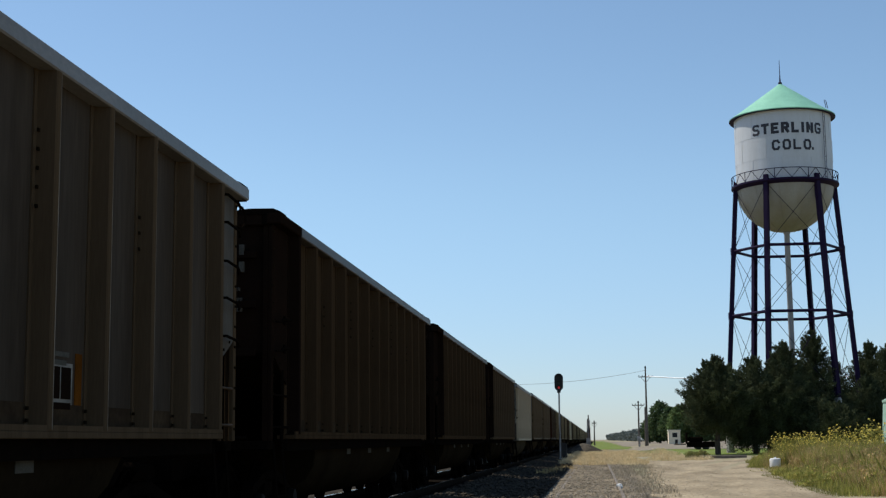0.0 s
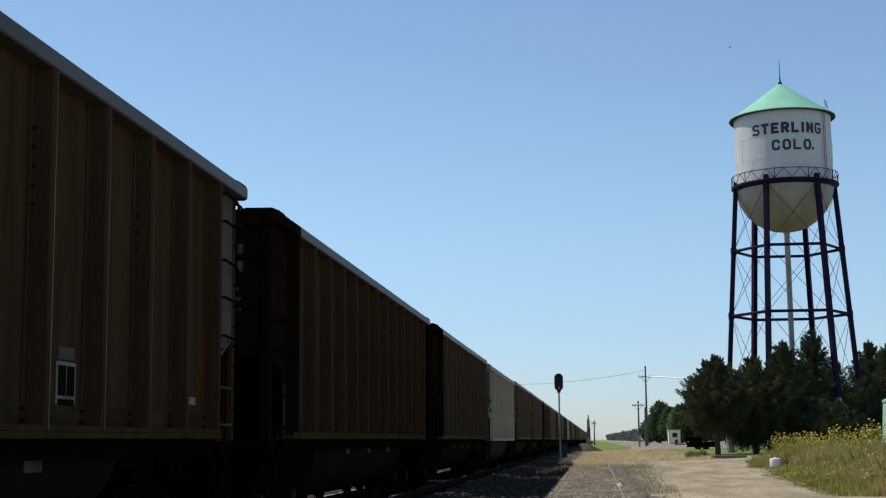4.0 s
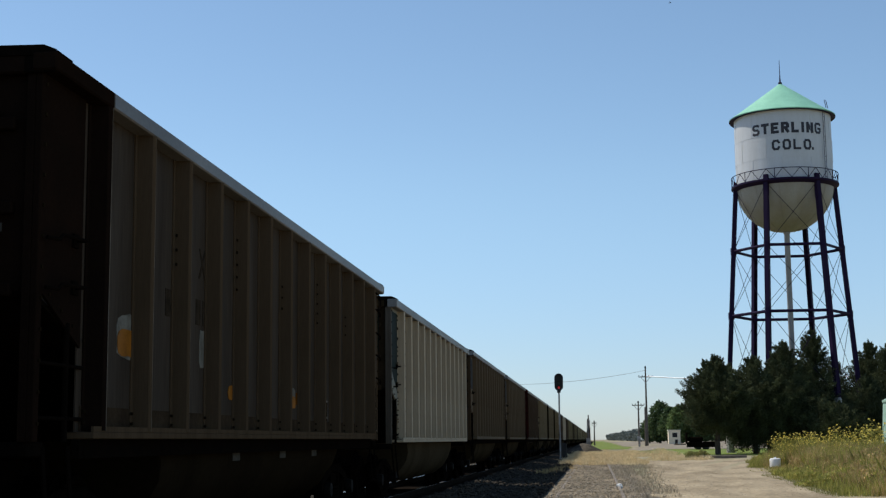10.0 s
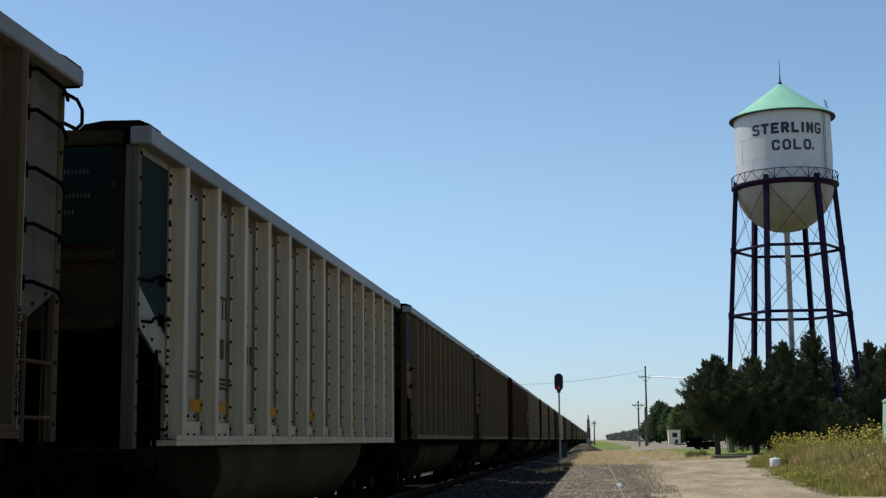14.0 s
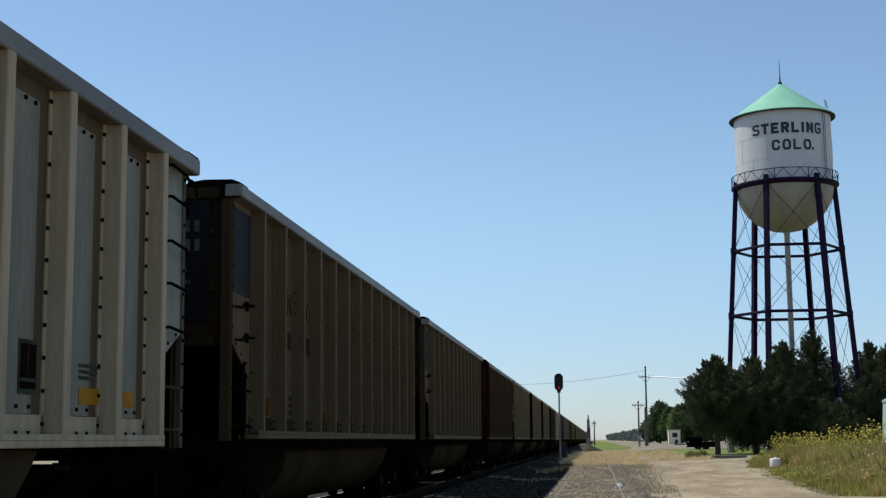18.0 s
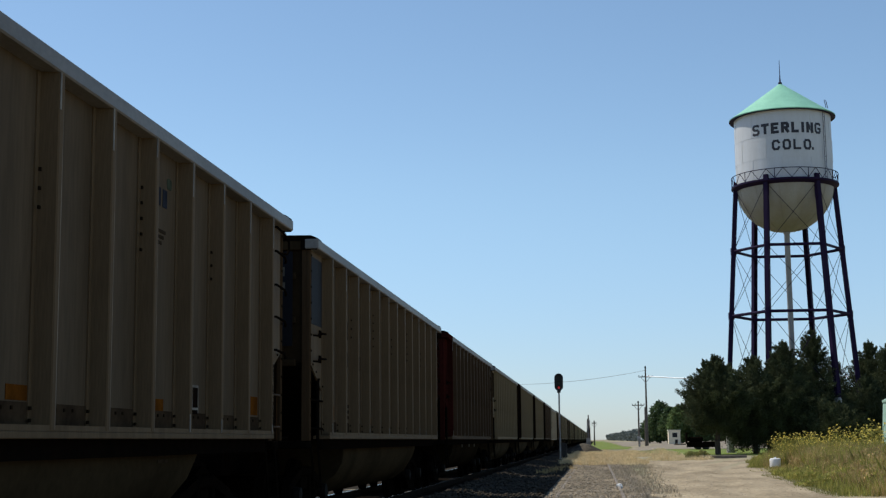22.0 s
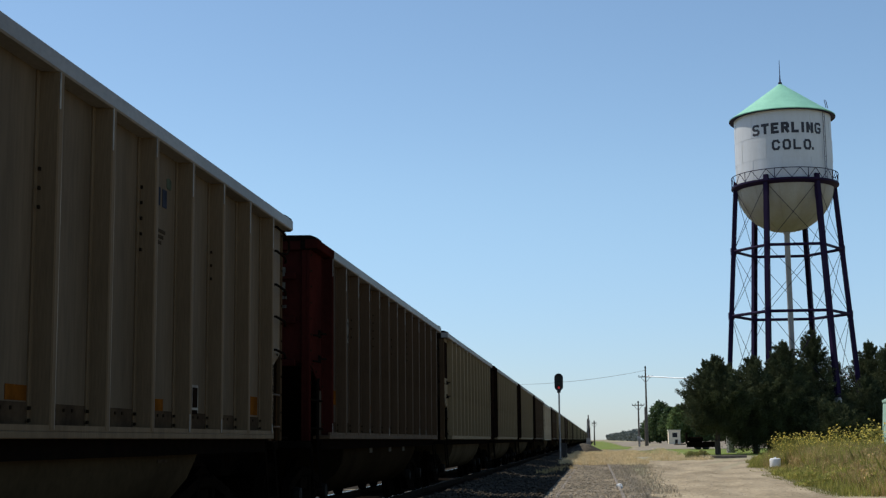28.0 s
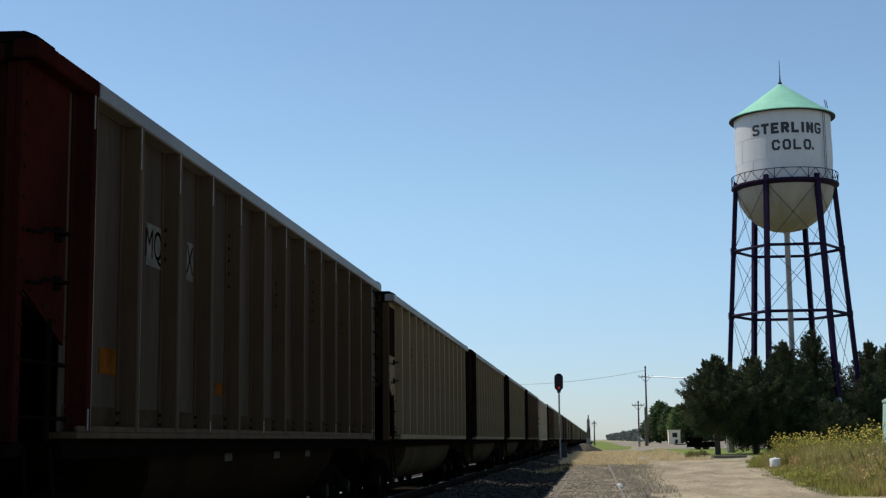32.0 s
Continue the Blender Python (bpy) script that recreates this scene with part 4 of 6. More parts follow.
STROKES = {
    "S": [[(1, 0.92), (0.85, 1), (0.2, 1), (0, 0.84), (0, 0.68), (0.2, 0.53), (0.8, 0.47), (1, 0.32), (1, 0.16), (0.8, 0), (0.15, 0), (0, 0.08)]],
    "T": [[(-0.05, 1), (1.05, 1)], [(0.5, 1), (0.5, 0)]],
    "E": [[(1, 1), (0, 1), (0, 0), (1, 0)], [(0, 0.5), (0.8, 0.5)]],
    "R": [[(0, 0), (0, 1), (0.8, 1), (1, 0.84), (1, 0.62), (0.8, 0.47), (0, 0.47)], [(0.5, 0.47), (1, 0)]],
    "L": [[(0, 1), (0, 0), (0.95, 0)]],
    "I": [[(0.5, 1), (0.5, 0)]],
    "N": [[(0, 0), (0, 1), (1, 0), (1, 1)]],
    "G": [[(1, 0.9), (0.85, 1), (0.2, 1), (0, 0.8), (0, 0.2), (0.2, 0), (0.8, 0), (1, 0.2), (1, 0.45), (0.6, 0.45)]],
    "C": [[(1, 1 - CUT), (1 - CUT, 1), (CUT, 1), (0, 1 - CUT), (0, CUT), (CUT, 0), (1 - CUT, 0), (1, CUT)]],
    "O": [[(1, 0.5), (1, 1 - CUT), (1 - CUT, 1), (CUT, 1), (0, 1 - CUT), (0, CUT), (CUT, 0), (1 - CUT, 0), (1, CUT), (1, 0.5)]],
    ".": [[(0.1, 0.0), (0.1, 0.08)]],
}


def block_letter(bm, ch, wide, high, thick):
    """A sign painter's block letter as flat strokes, standing in x and y about its centre."""
    k = 0
    w, h = wide - thick, high - thick
    for line in STROKES[ch]:
        pts = [Vector(((u - 0.5) * w, (v - 0.5) * h, 0)) for u, v in line]
        for a, b in zip(pts, pts[1:]):
            along = (b - a).normalized()
            side = Vector((-along.y, along.x, 0)) * thick / 2
            more = along * thick * 0.42
            k += 1
            quad = [a - more - side, b + more - side, b + more + side, a - more + side]
            lo = [bm.verts.new(p + Vector((0, 0, -0.06))) for p in quad]
            hi = [bm.verts.new(p + Vector((0, 0, 0.012 + 0.0015 * k))) for p in quad]
            for i in range(4):
                j = (i + 1) % 4
                bm.faces.new((lo[i], lo[j], hi[j], hi[i]))
            bm.faces.new(lo[::-1])
            bm.faces.new(hi)


def water_tower():
    tw = thing("water_tower", "white six-legged steel water tower with a mint green conical roof", "water tower", m=Matrix.Translation(TOWER))
    R, zc0, zc1 = 4.17, 23.12, 29.35
    bm = bmesh.new()
    lathe(bm, [(R, zc0), (R, zc1)], 96)
    tank = part("tank", bm, M_TANK, tw, "white painted riveted tank shell", True)
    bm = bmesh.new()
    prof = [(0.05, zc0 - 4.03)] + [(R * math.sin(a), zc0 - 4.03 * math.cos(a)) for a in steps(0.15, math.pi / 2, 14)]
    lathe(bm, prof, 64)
    part("bowl", bm, M_BOWL, tw, "stained white hemispherical bowl, darkened in colour for its underside shade", True)
    bm = bmesh.new()
    for k in range(12):
        pts = []
        for a in steps(0.25, math.pi / 2 - 0.02, 10):
            d = tower_dir(k * 30 + 6)
            pts.append(d * (R + 0.012) * math.sin(a) + Vector((0, 0, zc0 - 4.045 * math.cos(a))))
        path_rod(bm, pts, 0.022, 5)
    part("bowl_seams", bm, M_BOWL, tw)
    bm = bmesh.new()
    lathe(bm, [(4.56, zc1 - 0.2), (4.6, zc1 - 0.12), (4.45, zc1 - 0.02), (3.9, zc1 + 0.34), (2.3, zc1 + 1.5), (0.12, zc1 + 3.08), (0.02, zc1 + 3.12)], 64)
    roof = part("roof", bm, M_ROOF, tw, "mint green conical roof", True)
    bm = bmesh.new()
    lathe(bm, [(4.585, zc1 - 0.235), (4.592, zc1 - 0.2), (4.17, zc1 - 0.16), (4.17, zc1 - 0.2)], 64, closed=True)
    part("eave", bm, M_LEG, tw, "dark eave ring", True)
    bm = bmesh.new()
    lathe(bm, [(0.16, zc1 + 3.0), (0.18, zc1 + 3.2), (0.07, zc1 + 3.3), (0.035, zc1 + 4.0), (0.02, zc1 + 5.25)], 10)
    part("finial", bm, M_LEG, tw, "thin lightning mast")
    # balcony with a lattice rail
    bm = bmesh.new()
    lathe(bm, [(R, zc0 - 0.30), (R + 0.02, zc0 - 0.34), (4.58, zc0 - 0.12), (4.62, zc0 - 0.1), (4.62, zc0 + 0.06), (R, zc0 + 0.06)], 64)
    part("balcony", bm, M_LEG, tw, "dark steel walkway", True)
    bm = bmesh.new()
    n = 20
    for k in range(n):
        a, b, c = (k * math.tau / n, (k + 0.5) * math.tau / n, (k + 1) * math.tau / n)
        p = [Vector((4.58 * math.cos(q), 4.58 * math.sin(q), z)) for q, z in ((a, zc0 + 0.05), (b, zc0 + 0.9), (c, zc0 + 0.05), (a, zc0 + 0.9), (c, zc0 + 0.9))]
        rod(bm, p[0], p[1], 0.026, sides=5)
        rod(bm, p[1], p[2], 0.026, sides=5)
        path_rod(bm, [p[3], p[1], p[4]], 0.036, 5)
        if k % 2 == 0:
            rod(bm, p[0], p[3], 0.035, sides=5)
    part("railing", bm, M_LEG, tw, "dark lattice railing")
    # legs, struts, tie rods
    zs = (4.5, 11.8, 17.48, 22.9)

    def leg_at(k, z):
        return tower_dir(51 + 60 * k) * (4.27 + (23.06 - z) * 0.0705) + Vector((0, 0, z))
    for k in range(6):
        bm = bmesh.new()
        d = tower_dir(51 + 60 * k)
        t = Vector((-d.y, d.x, 0))
        lo, hi = leg_at(k, zs[0]), leg_at(k, 23.6)
        for s in (-1, 1):
            off = t * 0.17 * s
            q = [bm.verts.new(base + off + t * 0.03 * u + d * 0.19 * v) for base in (lo, hi) for u, v in ((-1, -1), (1, -1), (1, 1), (-1, 1))]
            for a in ((0, 1, 2, 3), (7, 6, 5, 4), (0, 4, 5, 1), (1, 5, 6, 2), (2, 6, 7, 3), (3, 7, 4, 0)):
                bm.faces.new([q[i] for i in a])
        q = [bm.verts.new(base + t * 0.17 * u + d * v) for base in (lo, hi) for u, v in ((-1, 0.16), (1, 0.16), (1, 0.19), (-1, 0.19))]
        for a in ((0, 1, 2, 3), (7, 6, 5, 4), (0, 4, 5, 1), (1, 5, 6, 2), (2, 6, 7, 3), (3, 7, 4, 0)):
            bm.faces.new([q[i] for i in a])
        rungs = 46
        for i in range(rungs):
            c = lo.lerp(hi, (i + 0.5) / rungs)
            s = 1 if i % 2 else -1
            rod(bm, c - d * 0.175 - t * 0.17 * s + Vector((0, 0, -0.2)), c - d * 0.175 + t * 0.17 * s + Vector((0, 0, 0.2)), 0.025, sides=4)
        leg = part("leg", bm, M_LEG, tw)
        bm = bmesh.new()
        for z in zs[1:3]:
            p = leg_at(k, z)
            rod(bm, p - Vector((0, 0, 0.3)), p + Vector((0, 0, 0.3)), 0.27, sides=8)
        part("gusset", bm, M_LEG, leg)
        bm = bmesh.new()
        p = leg_at(k, 4.5)
        rod(bm, (p.x, p.y, -0.3), (p.x, p.y, 4.3), 0.36, 0.28, 12)
        rod(bm, (p.x, p.y, 4.3), (p.x, p.y, 4.5), 0.33, 0.2, 12)
        part("pier", bm, M_CONC, tw, "pale concrete pier")
        for z in zs[1:3]:
            bm = bmesh.new()
            rod(bm, leg_at(k, z), leg_at(k + 1, z), 0.13, sides=8)
            part("strut", bm, M_LEG, tw)
        for z0, z1 in zip(zs, zs[1:]):
            for a, b in ((k, k + 1), (k + 1, k)):
                bm = bmesh.new()
                rod(bm, leg_at(a, z0), leg_at(b, z1), 0.022, sides=5)
                part("tie_rod", bm, M_LEG, tw)
    bm = bmesh.new()
    lathe(bm, [(0.24, 0.0), (0.24, 18.9), (0.3, 19.0), (0.3, 19.2)], 24)
    part("riser", bm, M_RISER, tw, "grey riser pipe", True)
    # ladder over the tank
    d = tower_dir(35)
    t = Vector((-d.y, d.x, 0))
    bm = bmesh.new()
    base = d * (R + 0.12)
    for s in (-0.12, 0.12):
        rod(bm, base + t * s + Vector((0, 0, zc0)), base + t * s + Vector((0, 0, zc1 + 0.1)), 0.02, sides=5)
        rod(bm, d * 4.66 + t * s + Vector((0, 0, zc1)), d * 4.5 + t * s + Vector((0, 0, zc1 + 0.75)), 0.03, sides=5)
    for i in range(14):
        z = zc0 + 0.3 + i * 0.44
        rod(bm, base - t * 0.12 + Vector((0, 0, z)), base + t * 0.12 + Vector((0, 0, z)), 0.012, sides=4)
    part("tank_ladder", bm, M_LEG, tw, "thin dark ladder")
    # painted name, letter by letter round the shell
    for words, z, high, wide, thick, mid, step in (("STERLING", 27.57, 0.96, 0.68, 0.25, 83.4, 11.0), ("COLO.", 26.08, 0.92, 0.70, 0.195, 74.3, 11.8)):
        # narrow letters take less room
        room = [{"I": 0.55, ".": 0.62}.get(ch, 1.0) for ch in words]
        at = [sum(room[:i]) + room[i] / 2 for i in range(len(words))]
        scale = (len(words) - 1) / (at[-1] - at[0])
        for i, ch in enumerate(words):
            d = tower_dir(mid + ((at[0] + at[-1]) / 2 - at[i]) * scale * step)
            east = Vector((-d.y, d.x, 0))
            east = east if east.x > 0 else -east
            rot = Matrix((east, Vector((0, 0, 1)), d)).transposed().to_4x4()
            bm = bmesh.new()
            block_letter(bm, ch, wide, high, thick * (0.76 if ch in "SG" else 1.0))
            bmesh.ops.transform(bm, matrix=Matrix.Translation(d * R + Vector((0, 0, z))) @ rot, verts=bm.verts[:])
            part("letter", bm, M_LETTER, tank)
    # standing seams and ring joints on the roof and the shell
    bm = bmesh.new()
    for k in range(10):
        d = tower_dir(k * 36 + 20)
        for za, zb in ((zc0 + 0.08, zc0 + 1.9), (zc0 + 1.92, zc0 + 3.84), (zc0 + 3.86, zc1 - 0.25)):
            e = tower_dir(k * 36 + 20 + (18 if za > zc0 + 1 and za < zc0 + 3 else 0))
            rod(bm, e * (R + 0.004) + Vector((0, 0, za)), e * (R + 0.004) + Vector((0, 0, zb)), 0.02, sides=4)
    for z in (zc0 + 1.91, zc0 + 3.85):
        lathe(bm, [(R - 0.02, z - 0.02), (R + 0.014, z - 0.02), (R + 0.014, z + 0.02), (R - 0.02, z + 0.02)], 72, closed=True)
    part("shell_seams", bm, M_TANK, tw)
    return tw


water_tower()

# ---- railway signal ----
def signal():
    sg = thing("railway_signal", "black railway signal showing red on a grey mast", "railway signal", m=pose(-2.36, 92.0, 0.0, 0, 0, 0))
    bm = bmesh.new()
    lathe(bm, [(0.11, -0.25), (0.11, 0.05), (0.06, 0.09), (0.055, 4.5), (0.055, 4.6)], 14)
    part("mast", bm, M_GALV, sg, "grey galvanised mast", True)
    bm = bmesh.new()
    out = []
    for i in range(24):
        a = i * math.tau / 24
        out.append((0.29 * math.cos(a), 5.06 + 0.29 * math.sin(a) + (0.29 if math.sin(a) >= 0 else -0.29)))
    prism(bm, out, -0.02, 0.02)
    part("target", bm, M_SIGNAL, sg, "black oval backing plate")
    for z, m in ((5.38, M_LENS), (5.04, M_LENS), (4.70, M_LAMP)):
        bm = bmesh.new()
        rod(bm, (0, 0.0, z), (0, -0.05, z), 0.08, sides=16)
        lens = part("lens", bm, m, sg, "glowing red lens" if m is M_LAMP else "unlit dark lens")
        bm = bmesh.new()
        for i in range(9):
            a, b = radians(20 + i * 140 / 9), radians(20 + (i + 1) * 140 / 9)
            q = [bm.verts.new((r * math.cos(t), y, z + r * math.sin(t))) for y, t, r in ((-0.02, a, 0.14), (-0.02, b, 0.14), (-0.34, b, 0.13), (-0.34, a, 0.13))]
            bm.faces.new(q)
        bmesh.ops.solidify(bm, geom=bm.faces[:], thickness=0.01)
        part("hood", bm, M_SIGNAL, lens)
    boxpart("head_box", (-0.2, 0.2, 0.02, 0.32, 4.58, 5.55), M_SIGNAL, sg, "", 0.03)
    bm = bmesh.new()
    rod(bm, (0, 0, 4.36), (0, 0, 4.58), 0.12, sides=12)
    part("collar", bm, M_SIGNAL, sg)
    case = thing("relay_case", "dark grey metal relay case beside the signal mast", "equipment cabinet", m=pose(-2.2, 93.1, 0))
    boxpart("cabinet", (-0.26, 0.26, -0.25, 0.25, 0.0, 1.0), M_CASE, case, "", 0.02)
    boxpart("cabinet_roof", (-0.3, 0.3, -0.3, 0.3, 1.0, 1.06), M_CASE, case, "", 0.02)
    boxpart("cabinet_base", (-0.24, 0.24, -0.22, 0.22, -0.3, 0.0), M_CONC, case)


signal()


# ---- level crossing ----
def crossing_post(x, y, face):
    cp = thing("crossing_signal", "red and white crossing signal post with black lamps", "crossing signal", "level crossing signals", pose(x, y, ground_z(x, y), 0, 0, face))
    bm = bmesh.new()
    lathe(bm, [(0.12, -0.1), (0.12, 0.3), (0.06, 0.35), (0.06, 3.4)], 12)
    part("post", bm, M_GALV, cp)
    bm = bmesh.new()
    for s in (-1, 1):
        q = Matrix.Translation((0, -0.1, 3.1)) @ Matrix.Rotation(radians(45 * s), 4, "Y")
        n = len(bm.verts)
        box(bm, -0.6, 0.6, -0.02 * (s + 2), -0.02 * (s + 1), -0.11, 0.11)
        bm.verts.ensure_lookup_table()
        bmesh.ops.transform(bm, matrix=q, verts=bm.verts[n:])
    part("crossbuck", bm, M_WHITE, cp, "white crossed boards")
    for s in (-0.4, 0.4):
        bm = bmesh.new()
        rod(bm, (s, -0.05, 2.3), (s, -0.1, 2.3), 0.28, sides=16)
        disc = part("lamp_backing", bm, M_SIGNAL, cp)
        bm = bmesh.new()
        rod(bm, (s, -0.1, 2.3), (s, -0.13, 2.3), 0.13, sides=14)
        part("lamp_lens", bm, M_RED, disc, "unlit red lens")
    boxpart("gate_box", (-0.2, 0.2, -0.2, 0.25, 0.8, 1.5), M_GALV, cp, "", 0.02)
    bm = bmesh.new()
    box(bm, -0.05, 0.05, -0.06, 0.06, 1.2, 3.9, 0.01)
    part("raised_gate_arm", bm, M_RED, cp, "raised red gate arm")


crossing_post(-0.75, 147.5, 90)
crossing_post(-1.0, 175.5, -90)
crossing_post(5.9, 192.0, 90)


# ---- poles and wires ----
def utility_pole(x, y, h, arm, lean=0.0, low=False, face=0.0):
    z = ground_z(x, y)
    po = thing("utility_pole", "weathered timber utility pole with one crossarm", "utility pole", "utility poles", pose(x, y, z, 0, lean, face))
    bm = bmesh.new()
    lathe(bm, [(0.17, -0.3), (0.145, h * 0.4), (0.10, h), (0.04, h + 0.02)], 12)
    part("pole", bm, M_WOOD, po, smooth=True)
    if arm:
        za = h - (0.35 if low else 1.25)
        boxpart("crossarm", (-arm / 2, arm / 2, 0.12, 0.22, za, za + 0.13), M_WOOD, po)
        for s in (-1, 1):
            bm = bmesh.new()
            rod(bm, (s * 0.65, 0.15, za), (0, 0.12, za - 0.75), 0.03, sides=5)
            part("brace", bm, M_WOOD, po)
            for k in (0.45, 0.95):
                bm = bmesh.new()
                lathe(bm, [(0.02, za + 0.13), (0.06, za + 0.2), (0.06, za + 0.26), (0.03, za + 0.32)], 8)
                part("insulator", bm, M_STEEL, po).location = (s * k * arm / 2, 0.17, 0)
        bm = bmesh.new()
        lathe(bm, [(0.05, h), (0.13, h + 0.05), (0.13, h + 0.3), (0.05, h + 0.36)], 10)
        part("top_insulator", bm, M_STEEL, po)
    return po


utility_pole(7.29, 200.0, 10.95, 2.0)
utility_pole(6.6, 215.0, 6.45, 1.9, low=True)
utility_pole(6.95, 196.0, 5.4, 0)
utility_pole(-0.8, 176.0, 3.7, 0)
utility_pole(-0.3, 300.0, 5.0, 0.9, low=True)


def wire(a, b, sag, r, material=None, name="overhead_wire", label="thin sagging overhead wire"):
    bm = bmesh.new()
    a, b = Vector(a), Vector(b)
    pts = [a.lerp(b, u) + Vector((0, 0, -sag * 4 * u * (1 - u))) for u in steps(0, 1, 24)]
    path_rod(bm, pts, r, 10)
    return tagged(part(name, bm, material or M_WIRE, smooth=True), label, "wire")


wire((7.29, 200, 11.0), (-29, 208, 11.0), 1.6, 0.022)
wire((7.29, 200, 10.15), (38.2, 174.7, 9.03), 0.65, 0.075, M_CABLE, label="thick pale overhead cable")


# ---- kerb log, barrel, far shed ----
def old_log():
    bm = bmesh.new()
    box(bm, 6.7, 9.3, 88.0, 88.28, 0.02, 0.22, 0.03)
    return tagged(part("timber_kerb", bm, M_TIE), "old timber tie lying as a kerb by the grass", "timber")


old_log()
bk = thing("white_drum", "white plastic drum standing among the weeds", "drum", m=pose(7.5, 60.0, ground_z(7.5, 60.0)))
bm = bmesh.new()
lathe(bm, [(0.21, 0.0), (0.23, 0.05), (0.235, 0.33), (0.22, 0.37), (0.17, 0.40)], 24)
part("body", bm, M_WHITE, bk, smooth=True)
bm = bmesh.new()
lathe(bm, [(0.05, 0.40), (0.05, 0.44), (0.03, 0.45)], 12)
part("bung", bm, M_WHITE, bk)


def house(x, y, w, d, h, roof):
    z = ground_z(x, y) - 0.1
    hs = thing("small_building", "small cream stucco building with dark openings", "building", m=pose(x, y, z))
    boxpart("wall", (-w / 2, w / 2, 0, d, 0, h), M_STUCCO, hs)
    boxpart("flat_roof", (-w / 2 - 0.08, w / 2 + 0.08, -0.08, d + 0.08, h, h + roof), M_STUCCO, hs)
    win = boxpart("window", (-0.35, 0.45, -0.02, 0.05, h * 0.52, h * 0.85), M_DARK, hs, "dark window")
    boxpart("window_frame", (-0.42, 0.52, -0.03, -0.005, h * 0.49, h * 0.52), M_STUCCO, win)
    boxpart("door", (0.05, 0.5, -0.025, 0.05, 0.1, h * 0.36), M_DARK, hs, "dark opening")


house(12.85, 231.0, 1.9, 3.0, 2.25, 0.14)


def truck_trailer(x, y):
    """A dark flat trailer parked under the first juniper."""
    tr = thing("parked_trailer", "dark trailer parked in the shade of the juniper", "trailer", m=pose(x, y, ground_z(x, y)))
    boxpart("bed", (-1.0, 2.2, -0.8, 0.8, 0.62, 0.8), M_STEEL, tr, "", 0.02)
    boxpart("bulkhead", (-1.0, -0.85, -0.8, 0.8, 0.8, 1.75), M_STEEL, tr, "", 0.03)
    boxpart("load", (-0.75, 0.7, -0.7, 0.7, 0.8, 1.3), M_STEEL, tr, "", 0.12)
    boxpart("side_skirt", (-1.0, 2.2, -0.97, -0.93, 0.25, 0.78), M_STEEL, tr, "", 0.01)
    for a in (0.2, 1.0):
        for s in (-0.85, 0.85):
            bm = bmesh.new()
            lathe(bm, [(0.12, -0.1), (0.3, -0.1), (0.33, -0.06), (0.33, 0.06), (0.3, 0.1), (0.12, 0.1)], 18, "x")
            w = part("tyre", bm, M_SIGNAL, tr)
            w.matrix_basis = pose(a, s, 0.33, 0, 0, 90)
    boxpart("tongue", (-2.2, -1.0, -0.06, 0.06, 0.5, 0.6), M_STEEL, tr)


truck_trailer(10.2, 145.0)
gt = thing("green_tank", "pale green upright steel storage tank beside the weeds", "tank", m=pose(14.05, 60.5, 0))
bm = bmesh.new()
lathe(bm, [(2.05, -0.1), (1.86, 2.75), (1.8, 2.85), (0.2, 3.3), (0.1, 3.32)], 48)
M_PALEGREEN = mat("pale_green_paint", (0.27, 0.40, 0.29), 0.5, 0, 0.1, 1, 0.03)
part("shell", bm, M_PALEGREEN, gt, smooth=True)
bm = bmesh.new()
lathe(bm, [(1.875, 2.68), (1.9, 2.7), (1.9, 2.78), (1.85, 2.82)], 48)
part("rim", bm, M_PALEGREEN, gt)


def far_vehicle(x, y, w, h, material, label):
    v = thing("parked_truck", label, "truck", m=pose(x, y, ground_z(x, y)))
    boxpart("cargo_box", (-w / 2, w / 2, 0, 6, 0.8, h), material, v, "", 0.05)
    boxpart("cab", (-w / 2 + 0.1, w / 2 - 0.1, -1.6, -0.1, 0.5, h * 0.8), material, v, "", 0.15)
    boxpart("windscreen", (-w / 2 + 0.3, w / 2 - 0.3, -1.62, -1.59, h * 0.5, h * 0.72), M_DARK, v)
    for s in (-1, 1):
        for yy in (-0.9, 4.6):
            bm = bmesh.new()
            lathe(bm, [(0.2, -0.15), (0.48, -0.15), (0.5, 0), (0.48, 0.15), (0.2, 0.15)], 16, "x")
            part("wheel", bm, M_SIGNAL, v).location = (s * (w / 2 - 0.16), yy, 0.5)


far_vehicle(17.6, 520.0, 2.1, 2.1, M_WHITE, "white van parked far off in the yard")
far_vehicle(20.2, 530.0, 2.1, 2.0, M_STUCCO, "cream van parked far off in the yard")

